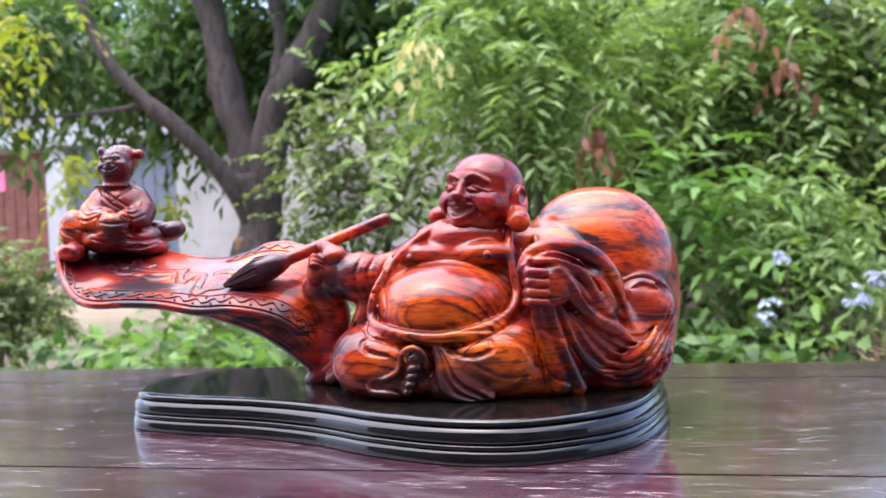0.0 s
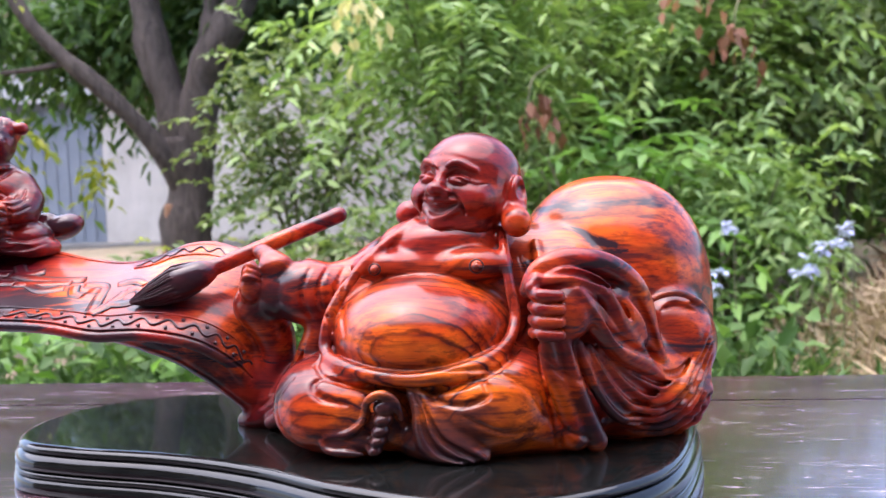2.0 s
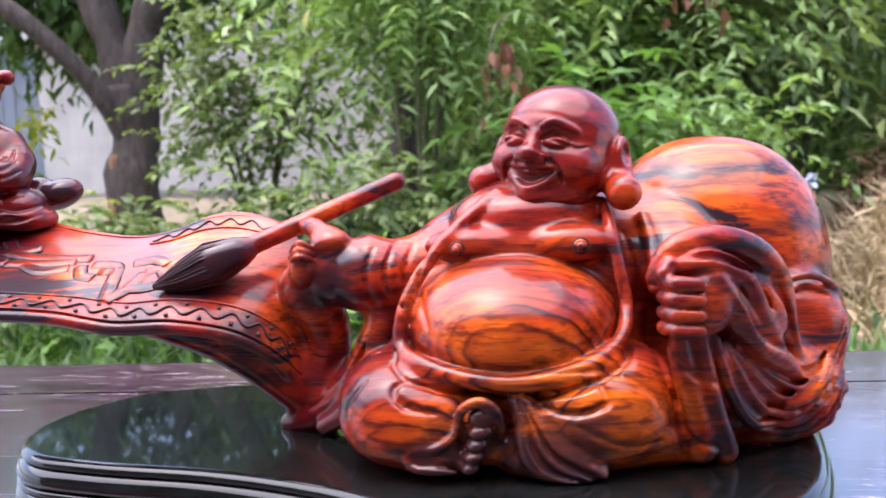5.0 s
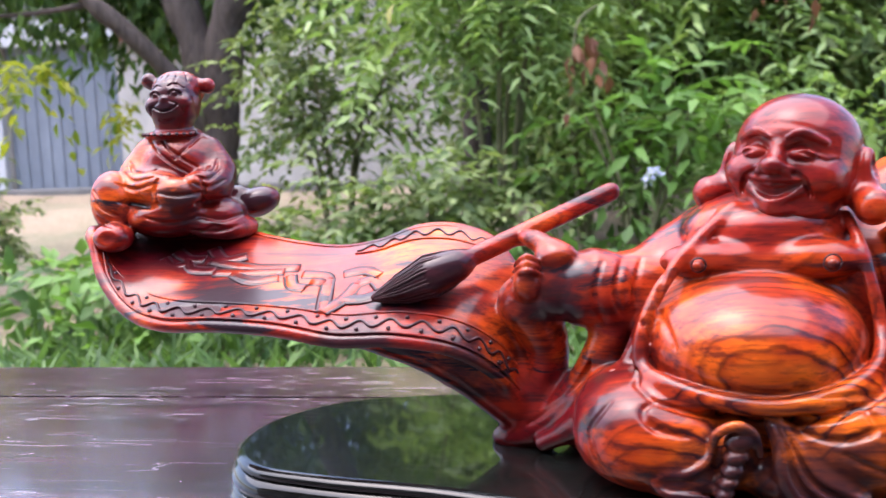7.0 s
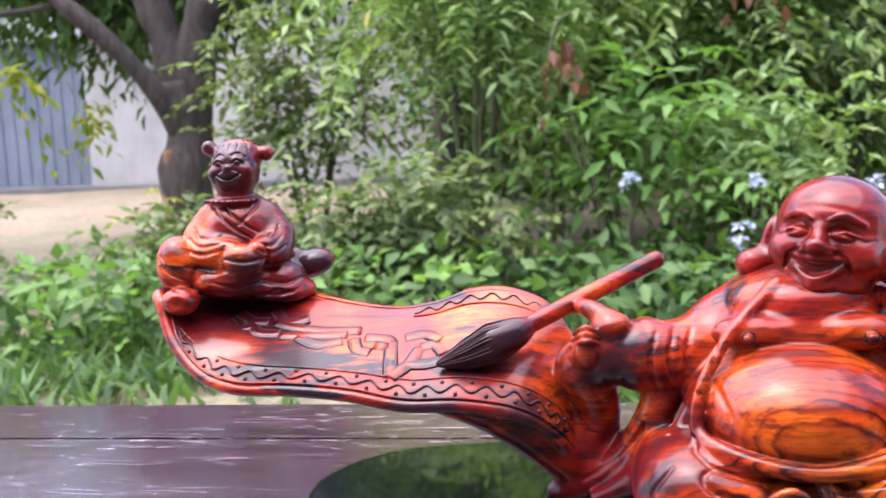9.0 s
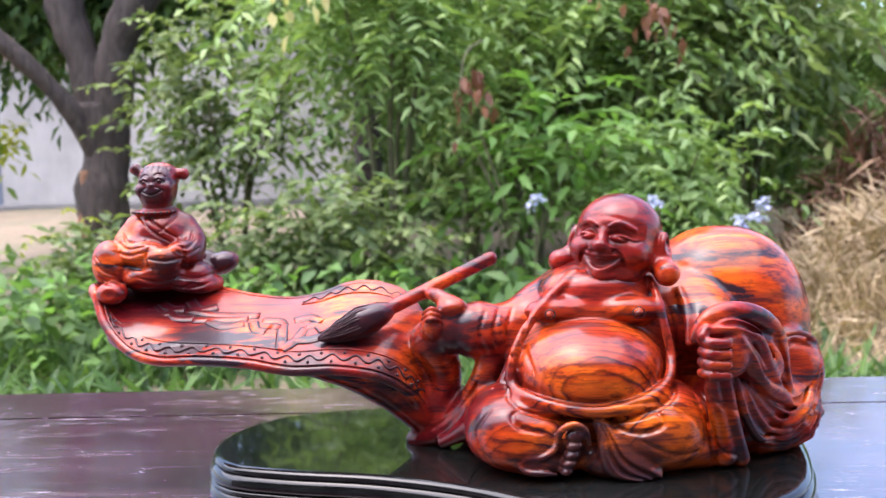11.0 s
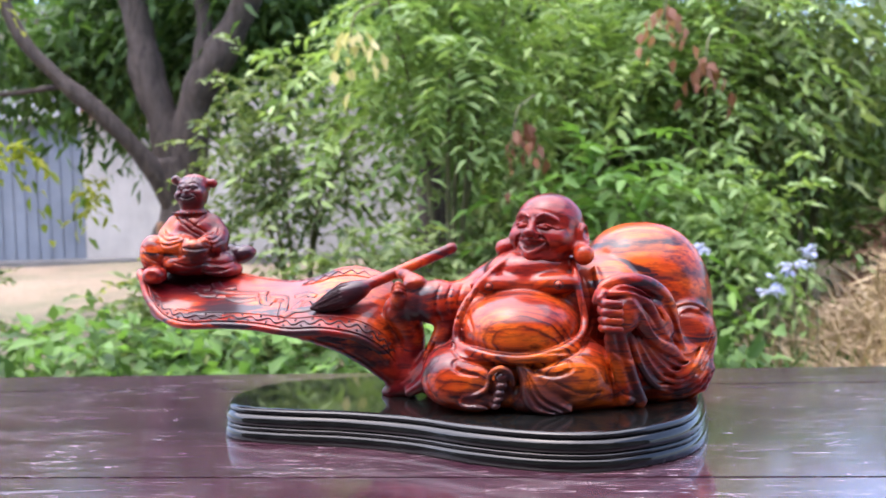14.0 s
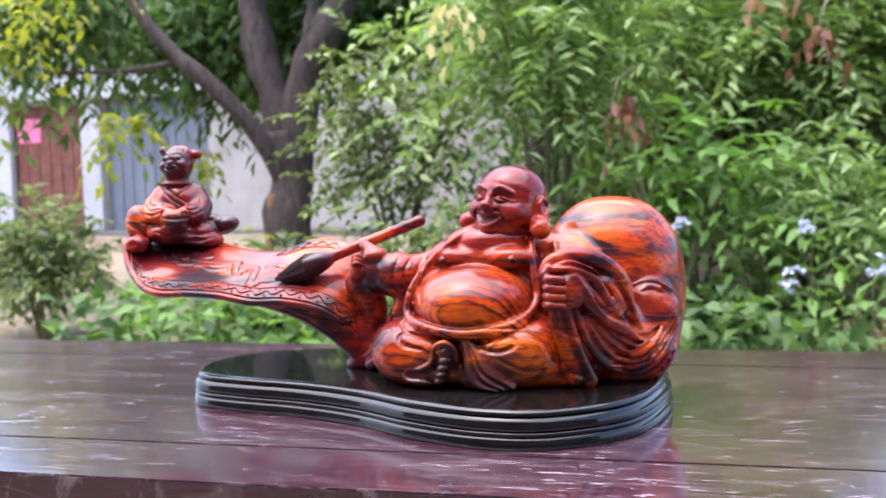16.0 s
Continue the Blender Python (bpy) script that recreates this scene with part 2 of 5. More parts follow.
def leaves(name, *tones, through=0.35):
    n = Nodes(name)
    g = n.node("ShaderNodeNewGeometry")
    col = n.ramp(g.outputs["Random Per Island"], *[(i / max(1, len(tones) - 1), t) for i, t in enumerate(tones)])
    spot = n.noise(n.coords((1.3, 1.3, 1.3)), 1.0, 2)
    col = n.mix(n.ramp(spot, (0.35, (0, 0, 0)), (0.7, (0.6, 0.6, 0.6))), col, n.mix(1.0, col, (1.2, 1.12, 0.75), "MULTIPLY"))
    n.set(color=col, rough=0.5, spec=0.25)
    tr = n.node("ShaderNodeBsdfTranslucent")
    n.link(n.mix(1.0, col, (1.3, 1.45, 0.65), "MULTIPLY"), tr.inputs[0])
    m = n.node("ShaderNodeMixShader")
    m.inputs[0].default_value = through
    n.link(n.bsdf.outputs[0], m.inputs[1])
    n.link(tr.outputs[0], m.inputs[2])
    n.link(m.outputs[0], n.tree.nodes["Material Output"].inputs[0])
    return n.mat


def plaster(name, lo, hi, scale=1.2):
    n = Nodes(name)
    v = n.noise(n.coords((scale, scale, scale * 0.6)), 1.6, 6, 0.6)
    n.bump(n.noise(n.coords((30, 30, 30)), 1.0, 4), 0.3, 0.01)
    return n.set(color=n.ramp(v, (0.3, lo), (0.7, hi)), rough=0.9)


def soil():
    n = Nodes("bare_soil_and_litter")
    v = n.noise(n.coords((1, 1, 1)), 0.55, 6, 0.65)
    fine = n.noise(n.coords((1, 1, 1)), 22.0, 4, 0.7)
    col = n.ramp(v, (0.35, (0.085, 0.10, 0.04)), (0.52, (0.21, 0.155, 0.10)), (0.7, (0.29, 0.22, 0.145)))
    col = n.mix(0.45, col, n.ramp(fine, (0.3, (0.09, 0.075, 0.05)), (0.7, (0.38, 0.31, 0.22))))
    n.bump(fine, 0.8, 0.03)
    return n.set(color=col, rough=0.95)


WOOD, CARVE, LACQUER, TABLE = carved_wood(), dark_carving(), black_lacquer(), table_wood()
BARK = bark("rough_brown_bark", (0.030, 0.022, 0.018), (0.105, 0.082, 0.070))
STEM = bark("green_brown_stem", (0.07, 0.075, 0.035), (0.20, 0.19, 0.10))
LEAF_DARK = leaves("dark_mango_leaves", (0.040, 0.085, 0.032), (0.080, 0.150, 0.052), (0.13, 0.22, 0.070))
LEAF_MID = leaves("fresh_green_leaves", (0.074, 0.115, 0.050), (0.138, 0.19, 0.085), (0.23, 0.288, 0.13))
LEAF_PALE = leaves("pale_green_fern_leaves", (0.12, 0.20, 0.070), (0.21, 0.31, 0.120), (0.31, 0.42, 0.185))
LEAF_LIME = leaves("bright_lime_leaves", (0.10, 0.20, 0.05), (0.17, 0.30, 0.09), through=0.4)
# yellow for blossom, and for tree leaves with the sunlight put into their colour
LEAF_YELLOW = leaves("yellow_leaves_sun_in_colour", (0.17, 0.21, 0.03), (0.30, 0.31, 0.04), (0.09, 0.15, 0.03), through=0.5)
LEAF_RED = leaves("withered_red_leaves", (0.12, 0.055, 0.034), (0.19, 0.085, 0.055), (0.10, 0.05, 0.03), through=0.2)
LEAF_PINK = leaves("young_pink_leaves", (0.27, 0.13, 0.105), (0.36, 0.20, 0.16))
LEAF_CREAM = leaves("withered_cream_leaves", (0.46, 0.42, 0.22), (0.55, 0.50, 0.30))
STRAW = leaves("dry_straw", (0.21, 0.15, 0.095), (0.34, 0.26, 0.17), (0.46, 0.37, 0.25), through=0.15)
PETAL = leaves("pale_blue_petals", (0.30, 0.34, 0.62), (0.44, 0.47, 0.74), through=0.3)
PLASTER = plaster("weathered_pale_plaster", (0.33, 0.31, 0.28), (0.50, 0.47, 0.43))
GREY = plaster("blue_grey_painted_metal", (0.13, 0.15, 0.18), (0.20, 0.225, 0.26))
WHITE = plaster("white_painted_pillar", (0.40, 0.41, 0.42), (0.52, 0.52, 0.52))
DOORWOOD = plaster("brown_door_wood", (0.12, 0.045, 0.032), (0.24, 0.095, 0.065), 5)
ROOF = plaster("grey_roof_sheet", (0.16, 0.15, 0.15), (0.28, 0.26, 0.25))
PINK = plaster("pink_paper", (0.80, 0.16, 0.32), (0.85, 0.25, 0.40), 6)
EARTH = soil()
BRUSH = leaves("dead_brown_brush", (0.07, 0.035, 0.024), (0.15, 0.075, 0.05), (0.24, 0.15, 0.09), through=0.1)
YARD = plaster("dull_grey_plaster", (0.10, 0.10, 0.095), (0.17, 0.165, 0.155))

# ---- building helpers ----


def part(name, bm, material, parent, label=""):
    """Links a bmesh as one smooth mesh object under a thing or a part."""
    me = bpy.data.meshes.new(name)
    bm.to_mesh(me)
    bm.free()
    me.materials.append(material)
    ob = new(name, me)
    ob.parent = parent
    return tagged(ob, label)


def thing(name, label, category, at=(0, 0, 0), group="", kind=""):
    ob = new(name)
    ob.empty_display_size = 0.05
    ob.location = at
    return tagged(ob, label, category, group, kind)


def mesh_of(name, verts, faces, material, parent=None, label="", smooth=False):
    me = bpy.data.meshes.new(name)
    me.from_pydata(np.asarray(verts, float).tolist(), [], faces if isinstance(faces, list) else faces.tolist())
    me.materials.append(material)
    if smooth:
        me.shade_smooth()
    ob = new(name, me)
    ob.parent = parent
    return tagged(ob, label)


def slab(size, centre, bevel=0.004, turn=0.0):
    """A bevelled box as a bmesh."""
    bm = bmesh.new()
    bmesh.ops.create_cube(bm, size=1)
    for v in bm.verts:
        v.co = Vector((v.co.x * size[0], v.co.y * size[1], v.co.z * size[2]))
    bmesh.ops.bevel(bm, geom=list(bm.edges), offset=bevel, segments=2, affect="EDGES")
    bmesh.ops.transform(bm, matrix=pose(*centre, 0, 0, turn), verts=bm.verts)
    return bm


def smooth_line(points, per=8, closed=False):
    """A Catmull-Rom line through the points."""
    p = np.asarray(points, float)
    n = len(p)
    out = []
    last = n if closed else n - 1
    for i in range(last):
        a, b, c, d = (p[(i + o) % n] if closed else p[min(max(i + o, 0), n - 1)] for o in (-1, 0, 1, 2))
        for t in np.linspace(0, 1, per, endpoint=False):
            out.append(0.5 * (2 * b + (c - a) * t + (2 * a - 5 * b + 4 * c - d) * t * t + (3 * b - a - 3 * c + d) * t ** 3))
    if not closed:
        out.append(p[-1])
    return np.array(out)


def tube_mesh(line, radii, sides=8, flat=1.0, face=(0.02, -1.0, 0.3)):
    """Vertices and quads of a tube with round ends along a line."""
    line = np.asarray(line, float)
    r = np.broadcast_to(np.asarray(radii, float), (len(line),))
    tan = np.gradient(line, axis=0)
    tan /= np.linalg.norm(tan, axis=1, keepdims=True) + 1e-12
    up = np.tile(face, (len(line), 1))
    side = np.cross(tan, up)
    side /= np.linalg.norm(side, axis=1, keepdims=True) + 1e-9
    nor = np.cross(side, tan)
    ang = np.linspace(0, 2 * math.pi, sides, endpoint=False)
    v = line[:, None] + r[:, None, None] * (np.cos(ang)[None, :, None] * side[:, None] + flat * np.sin(ang)[None, :, None] * nor[:, None])
    v = v.reshape(-1, 3)
    f = []
    for i in range(len(line) - 1):
        for j in range(sides):
            k = (j + 1) % sides
            f.append((i * sides + j, i * sides + k, (i + 1) * sides + k, (i + 1) * sides + j))
    f.append(tuple(range(sides))[::-1])
    f.append(tuple((len(line) - 1) * sides + j for j in range(sides)))
    return v, f


class Clay:
    """A block of clay on a grid: forms are blended in or cut out, then skinned as one surface."""

    def __init__(self, lo, hi, cell):
        self.lo, self.cell = np.asarray(lo, float), cell
        self.n = np.ceil((np.asarray(hi) - lo) / cell).astype(int) + 1
        self.f = np.full(self.n, 0.04, np.float32)

    def window(self, lo, hi, margin):
        a = np.clip(np.floor((np.asarray(lo) - margin - self.lo) / self.cell).astype(int), 0, self.n - 1)
        b = np.clip(np.ceil((np.asarray(hi) + margin - self.lo) / self.cell).astype(int) + 1, 1, self.n)
        ax = [self.lo[i] + self.cell * np.arange(a[i], b[i], dtype=np.float32) for i in range(3)]
        g = np.meshgrid(*ax, indexing="ij")
        return tuple(slice(a[i], b[i]) for i in range(3)), [x.astype(np.float32) for x in g]

    def blend(self, sl, d, k, cut):
        a = self.f[sl]
        k = max(k, 1e-5)
        if cut:
            h = np.maximum(k - np.abs(a + d), 0) / k
            self.f[sl] = np.maximum(a, -d) + h * h * k * 0.25
        else:
            h = np.maximum(k - np.abs(a - d), 0) / k
            self.f[sl] = np.minimum(a, d) - h * h * k * 0.25

    def ball(self, c, r, k=0.004, turn=(0, 0, 0), cut=False, power=2.0):
        """An ellipsoid; with a power over 2 a boxier one."""
        c, r = np.asarray(c, float), np.asarray(r if np.ndim(r) else (r, r, r), float)
        reach = max(r) if any(turn) else r
        sl, g = self.window(c - reach, c + reach, k + 0.006)
        p = [g[i] - c[i] for i in range(3)]
        if any(turn):
            m = np.array(Euler([radians(a) for a in turn]).to_matrix().transposed())
            p = [m[i][0] * p[0] + m[i][1] * p[1] + m[i][2] * p[2] for i in range(3)]
        if power == 2.0:
            k0 = np.sqrt(sum((p[i] / r[i]) ** 2 for i in range(3)))
        else:
            k0 = sum(np.abs(p[i] / r[i]) ** power for i in range(3)) ** (1 / power)
        k1 = np.sqrt(sum((p[i] / r[i] ** 2) ** 2 for i in range(3)))
        self.blend(sl, k0 * (k0 - 1) / np.maximum(k1, 1e-6), k, cut)

    def rope(self, points, radii, k=0.003, cut=False, per=5):
        """A tapered roll along a smooth line."""
        pts = smooth_line(points, per) if len(points) > 2 else np.asarray(points, float)
        rad = np.interp(np.linspace(0, 1, len(pts)), np.linspace(0, 1, len(radii)), radii) if np.ndim(radii) else np.full(len(pts), radii)
        big = max(rad)
        sl, g = self.window(pts.min(0) - big, pts.max(0) + big, k + 0.004)
        d = np.full(g[0].shape, 9.0, np.float32)
        for a, b, ra, rb in zip(pts, pts[1:], rad, rad[1:]):
            e = b - a
            t = np.clip(sum((g[i] - a[i]) * e[i] for i in range(3)) / max(e @ e, 1e-12), 0, 1)
            q = np.sqrt(sum((g[i] - a[i] - t * e[i]) ** 2 for i in range(3))) - (ra + (rb - ra) * t)
            np.minimum(d, q, out=d)
        self.blend(sl, d, k, cut)

    def score(self, line, radii, k=0.0015, cut=True, sink=0.0):
        """A groove (or a ridge) that follows the front of the clay along a line of (x, z)."""
        flat = smooth_line([(x, 0.0, z) for x, z in line], 4)
        pts = []
        for x, _, z in flat:
            i, j = (int(np.clip(round((v - self.lo[a]) / self.cell), 0, self.n[a] - 1)) for v, a in ((x, 0), (z, 2)))
            hit = np.flatnonzero(self.f[i, :, j] < 0)
            if len(hit):
                pts.append((x, self.lo[1] + self.cell * hit[0] + sink, z))
        if len(pts) > 3:
            self.rope(pts, radii, k, cut, 1)

    def floor(self, z):
        """Cuts the clay off level at the height z."""
        zz = self.lo[2] + self.cell * np.arange(self.n[2], dtype=np.float32)
        self.f = np.maximum(self.f, (z - zz)[None, None, :])

    def skin(self):
        """Vertices and quads of the surface."""
        f = self.f
        f[0], f[-1], f[:, 0], f[:, -1], f[:, :, 0], f[:, :, -1] = (0.01,) * 6
        s = f < 0
        c = [s[i:s.shape[0] - 1 + i, j:s.shape[1] - 1 + j, k:s.shape[2] - 1 + k] for i in (0, 1) for j in (0, 1) for k in (0, 1)]
        total = sum(x.astype(np.int8) for x in c)
        act = np.argwhere((total > 0) & (total < 8))
        ids = np.full(total.shape, -1, np.int64)
        ids[tuple(act.T)] = np.arange(len(act))
        acc, cnt = np.zeros((len(act), 3)), np.zeros(len(act))
        corners = [(i, j, k) for i in (0, 1) for j in (0, 1) for k in (0, 1)]
        for a in corners:
            for ax in range(3):
                if a[ax]:
                    continue
                b = list(a)
                b[ax] = 1
                fa, fb = f[tuple((act + a).T)], f[tuple((act + b).T)]
                hit = (fa < 0) != (fb < 0)
                t = np.where(hit, fa / np.where(hit, fa - fb, 1), 0)
                p = np.asarray(a, float)[None] + 0 * acc
                p[:, ax] += t
                acc += np.where(hit[:, None], p, 0)
                cnt += hit
        verts = self.lo + self.cell * (act + acc / cnt[:, None])
        quads = []
        for ax in range(3):
            u, w = (ax + 1) % 3, (ax + 2) % 3
            lo = [slice(None)] * 3
            hi = [slice(None)] * 3
            lo[ax], hi[ax] = slice(0, -1), slice(1, None)
            e = np.argwhere(s[tuple(lo)] != s[tuple(hi)])
            inside = s[tuple(e.T)]
            q = []
            for du, dw in ((-1, -1), (0, -1), (0, 0), (-1, 0)):
                o = e.copy()
                o[:, u] += du
                o[:, w] += dw
                q.append(ids[tuple(o.T)])
            q = np.stack(q, 1)
            q[~inside] = q[~inside][:, ::-1]
            quads.append(q)
        return verts, np.concatenate(quads)


# ---- the table ----
table = thing("table", "long dark-stained wooden table with scuffed wide planks", "table", (0, 0, -0.75))


def board(name, x0, x1, y0, y1, z0, z1, parent, material, bevel=0.0025):
    bm = slab((x1 - x0, y1 - y0, z1 - z0), ((x0 + x1) / 2, (y0 + y1) / 2, (z0 + z1) / 2 + 0.75), bevel)
    return part(name, bm, material, parent)


for y0, y1 in ((-0.263, -0.1715), (-0.1705, 0.1935), (0.1945, 0.292)):
    board("plank", -0.98, 0.92, y0, y1, -0.032, 0.0, table, TABLE, 0.0012)
for y in (-0.225, 0.255):
    board("apron", -0.90, 0.84, y - 0.011, y + 0.011, -0.115, -0.033, table, TABLE)
for x in (-0.90, 0.84):
    board("end_rail", x - 0.011, x + 0.011, -0.212, 0.242, -0.115, -0.033, table, TABLE)
    for y in (-0.225, 0.255):
        board("leg", x - 0.03, x + 0.03, y - 0.03 + (0.02 if y < 0 else -0.02), y + 0.03 + (0.02 if y < 0 else -0.02), -0.75, -0.116, table, TABLE, 0.005)

# ---- the black base ----
BASE_H = 0.030
outline = smooth_line([(-0.2545, -0.006), (-0.2480, 0.044), (-0.212, 0.086), (-0.150, 0.104), (-0.060, 0.112), (0.060, 0.105), (0.156, 0.080),
                       (0.195, 0.030), (0.189, -0.045), (0.163, -0.112), (0.108, -0.154), (0.055, -0.158), (-0.005, -0.136),
                       (-0.060, -0.103), (-0.120, -0.080), (-0.187, -0.066), (-0.233, -0.048)], 10, True)


def inset(loop, by):
    t = np.roll(loop, -1, 0) - np.roll(loop, 1, 0)
    t /= np.linalg.norm(t, axis=1, keepdims=True)
    return loop + by * np.stack([t[:, 1], -t[:, 0]], 1)


def ring_stack(profile, loop):
    """A moulding: the loop drawn in by each step of the profile at its height, capped above and below."""
    bm = bmesh.new()
    rows = []
    for off, z in profile:
        rows.append([bm.verts.new((x, y, z)) for x, y in inset(loop, off)])
    n = len(loop)
    for a, b in zip(rows, rows[1:]):
        for i in range(n):
            bm.faces.new((a[i], b[i], b[(i + 1) % n], a[(i + 1) % n]))
    bm.faces.new(rows[0])
    bm.faces.new(rows[-1][::-1])
    bmesh.ops.recalc_face_normals(bm, faces=bm.faces)
    for fc in bm.faces:
        fc.smooth = len(fc.verts) == 4
    return bm


base = thing("display_base", "black lacquered wooden base with rounded moulded edge, under the statue", "base")
part("plinth", ring_stack([(0.002, 0.0), (0.0, 0.001), (0.0, 0.0060), (0.0012, 0.0092), (0.0030, 0.0098)], outline), LACQUER, base)
part("bead", ring_stack([(0.0034, 0.0099), (0.0014, 0.0104), (0.0008, 0.0118), (0.0014, 0.0132), (0.0036, 0.0138)], outline), LACQUER, base)
part("band", ring_stack([(0.0038, 0.0139), (0.0016, 0.0146), (0.0010, 0.0175), (0.0016, 0.0205), (0.0036, 0.0236), (0.0066, 0.0248)], outline), LACQUER, base)
part("top_bead", ring_stack([(0.0070, 0.0249), (0.0048, 0.0254), (0.0042, 0.0268), (0.0052, 0.0286), (0.0080, 0.0297), (0.0100, BASE_H)], outline), LACQUER, base)

# ---- the statue ----


def carve_body():
    g = Clay((-0.360, -0.125, 0.024), (0.222, 0.125, 0.196), 0.0010)
    # the sack
    g.ball((0.143, 0.042, 0.100), (0.066, 0.062, 0.085), 0.006, power=2.3)
    g.ball((0.152, 0.018, 0.058), (0.048, 0.052, 0.042), 0.012)
    # gathered mouth of the sack: a swelling, a slit, and waves of cloth below it
    g.ball((0.179, -0.008, 0.085), (0.0260, 0.0270, 0.0310), 0.004, (0, -14, 0))
    g.ball((0.172, -0.012, 0.055), (0.0290, 0.0310, 0.0260), 0.006)
    g.rope([(0.158, -0.030, 0.104), (0.166, -0.032, 0.1115), (0.180, -0.030, 0.1145), (0.194, -0.020, 0.1075), (0.202, -0.008, 0.097)], [0.0006, 0.0018, 0.0022, 0.0018, 0.0006], 0.003)
    g.score([(0.172, 0.1045), (0.180, 0.1070), (0.190, 0.1030)], [0.0006, 0.0026, 0.0006], 0.0015)
    # torso, shoulders
    g.ball((0.045, 0.012, 0.098), (0.066, 0.056, 0.070), 0.01)
    g.rope([(0.000, 0.006, 0.128), (0.045, 0.004, 0.142), (0.100, 0.004, 0.126)], [0.020, 0.022, 0.024], 0.012)
    g.ball((0.108, -0.004, 0.122), (0.026, 0.030, 0.026), 0.012)
    g.rope([(0.052, -0.006, 0.146), (0.053, -0.008, 0.166)], [0.025, 0.022], 0.006)
    # chest and belly
    g.ball((0.034, -0.018, 0.128), (0.040, 0.026, 0.026), 0.008)
    g.ball((0.040, -0.012, 0.148), (0.040, 0.026, 0.016), 0.006)
    g.ball((0.028, -0.050, 0.066), (0.038, 0.030, 0.012), 0.004)
    g.ball((0.009, -0.035, 0.1350), (0.023, 0.011, 0.0095), 0.004)
    g.ball((0.061, -0.036, 0.1350), (0.024, 0.012, 0.0102), 0.004)
    g.ball((0.003, -0.047, 0.1340), 0.0028, 0.001)
    g.ball((0.0645, -0.0495, 0.1345), 0.0030, 0.001)
    g.rope([(-0.010, -0.045, 0.1262), (0.030, -0.0475, 0.1262), (0.075, -0.046, 0.1250)], [0.0012, 0.0020, 0.0012], 0.002, True)
    g.ball((0.029, -0.036, 0.0955), (0.0545, 0.056, 0.0350), 0.003)
    # robe edge round the belly
    g.rope([(0.024, -0.022, 0.160), (0.006, -0.036, 0.147), (-0.010, -0.046, 0.130), (-0.022, -0.056, 0.110), (-0.025, -0.062, 0.090),
            (-0.013, -0.0760, 0.0830), (0.010, -0.0870, 0.0780), (0.034, -0.0890, 0.0765), (0.060, -0.0840, 0.0810), (0.080, -0.0680, 0.0900),
            (0.086, -0.052, 0.104), (0.083, -0.046, 0.124), (0.080, -0.036, 0.142), (0.078, -0.020, 0.154)], [0.0028, 0.0036, 0.0044, 0.0034, 0.0028], 0.0030)
    g.rope([(0.089, -0.037, 0.138), (0.092, -0.043, 0.124), (0.096, -0.048, 0.106)], [0.0006, 0.0016, 0.0008], 0.002, True)
    g.rope([(0.098, -0.020, 0.146), (0.101, -0.036, 0.130), (0.100, -0.046, 0.112)], 0.0030, 0.003)
    # knees, shins, lap
    g.ball((-0.018, -0.050, 0.0555), (0.0400, 0.0450, 0.0285), 0.006, (0, 8, 0), power=2.4)
    g.ball((0.069, -0.050, 0.0565), (0.0415, 0.0460, 0.0310), 0.006, (0, -6, 0), power=2.4)
    g.ball((0.026, -0.030, 0.050), (0.050, 0.042, 0.022), 0.006)
    # groove outside the robe's edge
    g.score([(-0.0120, 0.1380), (-0.0265, 0.1220), (-0.0335, 0.1040), (-0.0330, 0.0880), (-0.0190, 0.0765), (0.0060, 0.0710), (0.0340, 0.0695), (0.0620, 0.0740), (0.0850, 0.0850), (0.0940, 0.1020), (0.0925, 0.1220), (0.0880, 0.1380)], [0.0004, 0.0012, 0.0015, 0.0018, 0.0020, 0.0018, 0.0015, 0.0012, 0.0004], 0.0016)
    # lens-shaped folds over the knees
    g.score([(-0.0200, 0.0770), (-0.0258, 0.0735), (-0.0205, 0.0672), (-0.0060, 0.0635)], [0.0005, 0.0014, 0.0017, 0.0003], 0.0022)
    g.score([(-0.0180, 0.0765), (-0.0090, 0.0735), (0.0030, 0.0700)], [0.0002, 0.0007, 0.0002], 0.0022)
    g.score([(0.0405, 0.0650), (0.0580, 0.0628), (0.0725, 0.0680), (0.0690, 0.0765)], [0.0004, 0.0017, 0.0019, 0.0005], 0.0022)
    g.score([(0.0420, 0.0675), (0.0550, 0.0725), (0.0670, 0.0760)], [0.0002, 0.0008, 0.0003], 0.0022)
    g.score([(0.0520, 0.0810), (0.0750, 0.0800), (0.0950, 0.0700), (0.1030, 0.0550)], [0.0003, 0.0008, 0.0009, 0.0003], 0.0022)
    g.score([(0.0600, 0.0570), (0.0800, 0.0480), (0.0980, 0.0470)], [0.0003, 0.0009, 0.0003], 0.0024)
    g.score([(-0.0400, 0.0760), (-0.0500, 0.0620), (-0.0440, 0.0440)], [0.0003, 0.0009, 0.0003], 0.0024)
    g.rope([(0.026, -0.092, 0.060), (0.026, -0.096, 0.040)], [0.003, 0.004], 0.004, True)
    # foot with toes in the arch of the robe
    g.ball((0.015, -0.074, 0.052), (0.0120, 0.018, 0.019), 0.003)
    for x, z, rx, rz in ((0.0160, 0.0625, 0.0072, 0.0052), (0.0145, 0.0552, 0.0060, 0.0040), (0.0128, 0.0490, 0.0056, 0.0036), (0.0110, 0.0433, 0.0052, 0.0034), (0.0092, 0.0382, 0.0047, 0.0032)):
        g.ball((x, -0.0925, z), (rx, 0.0060, rz), 0.0010, (0, -14, 0))
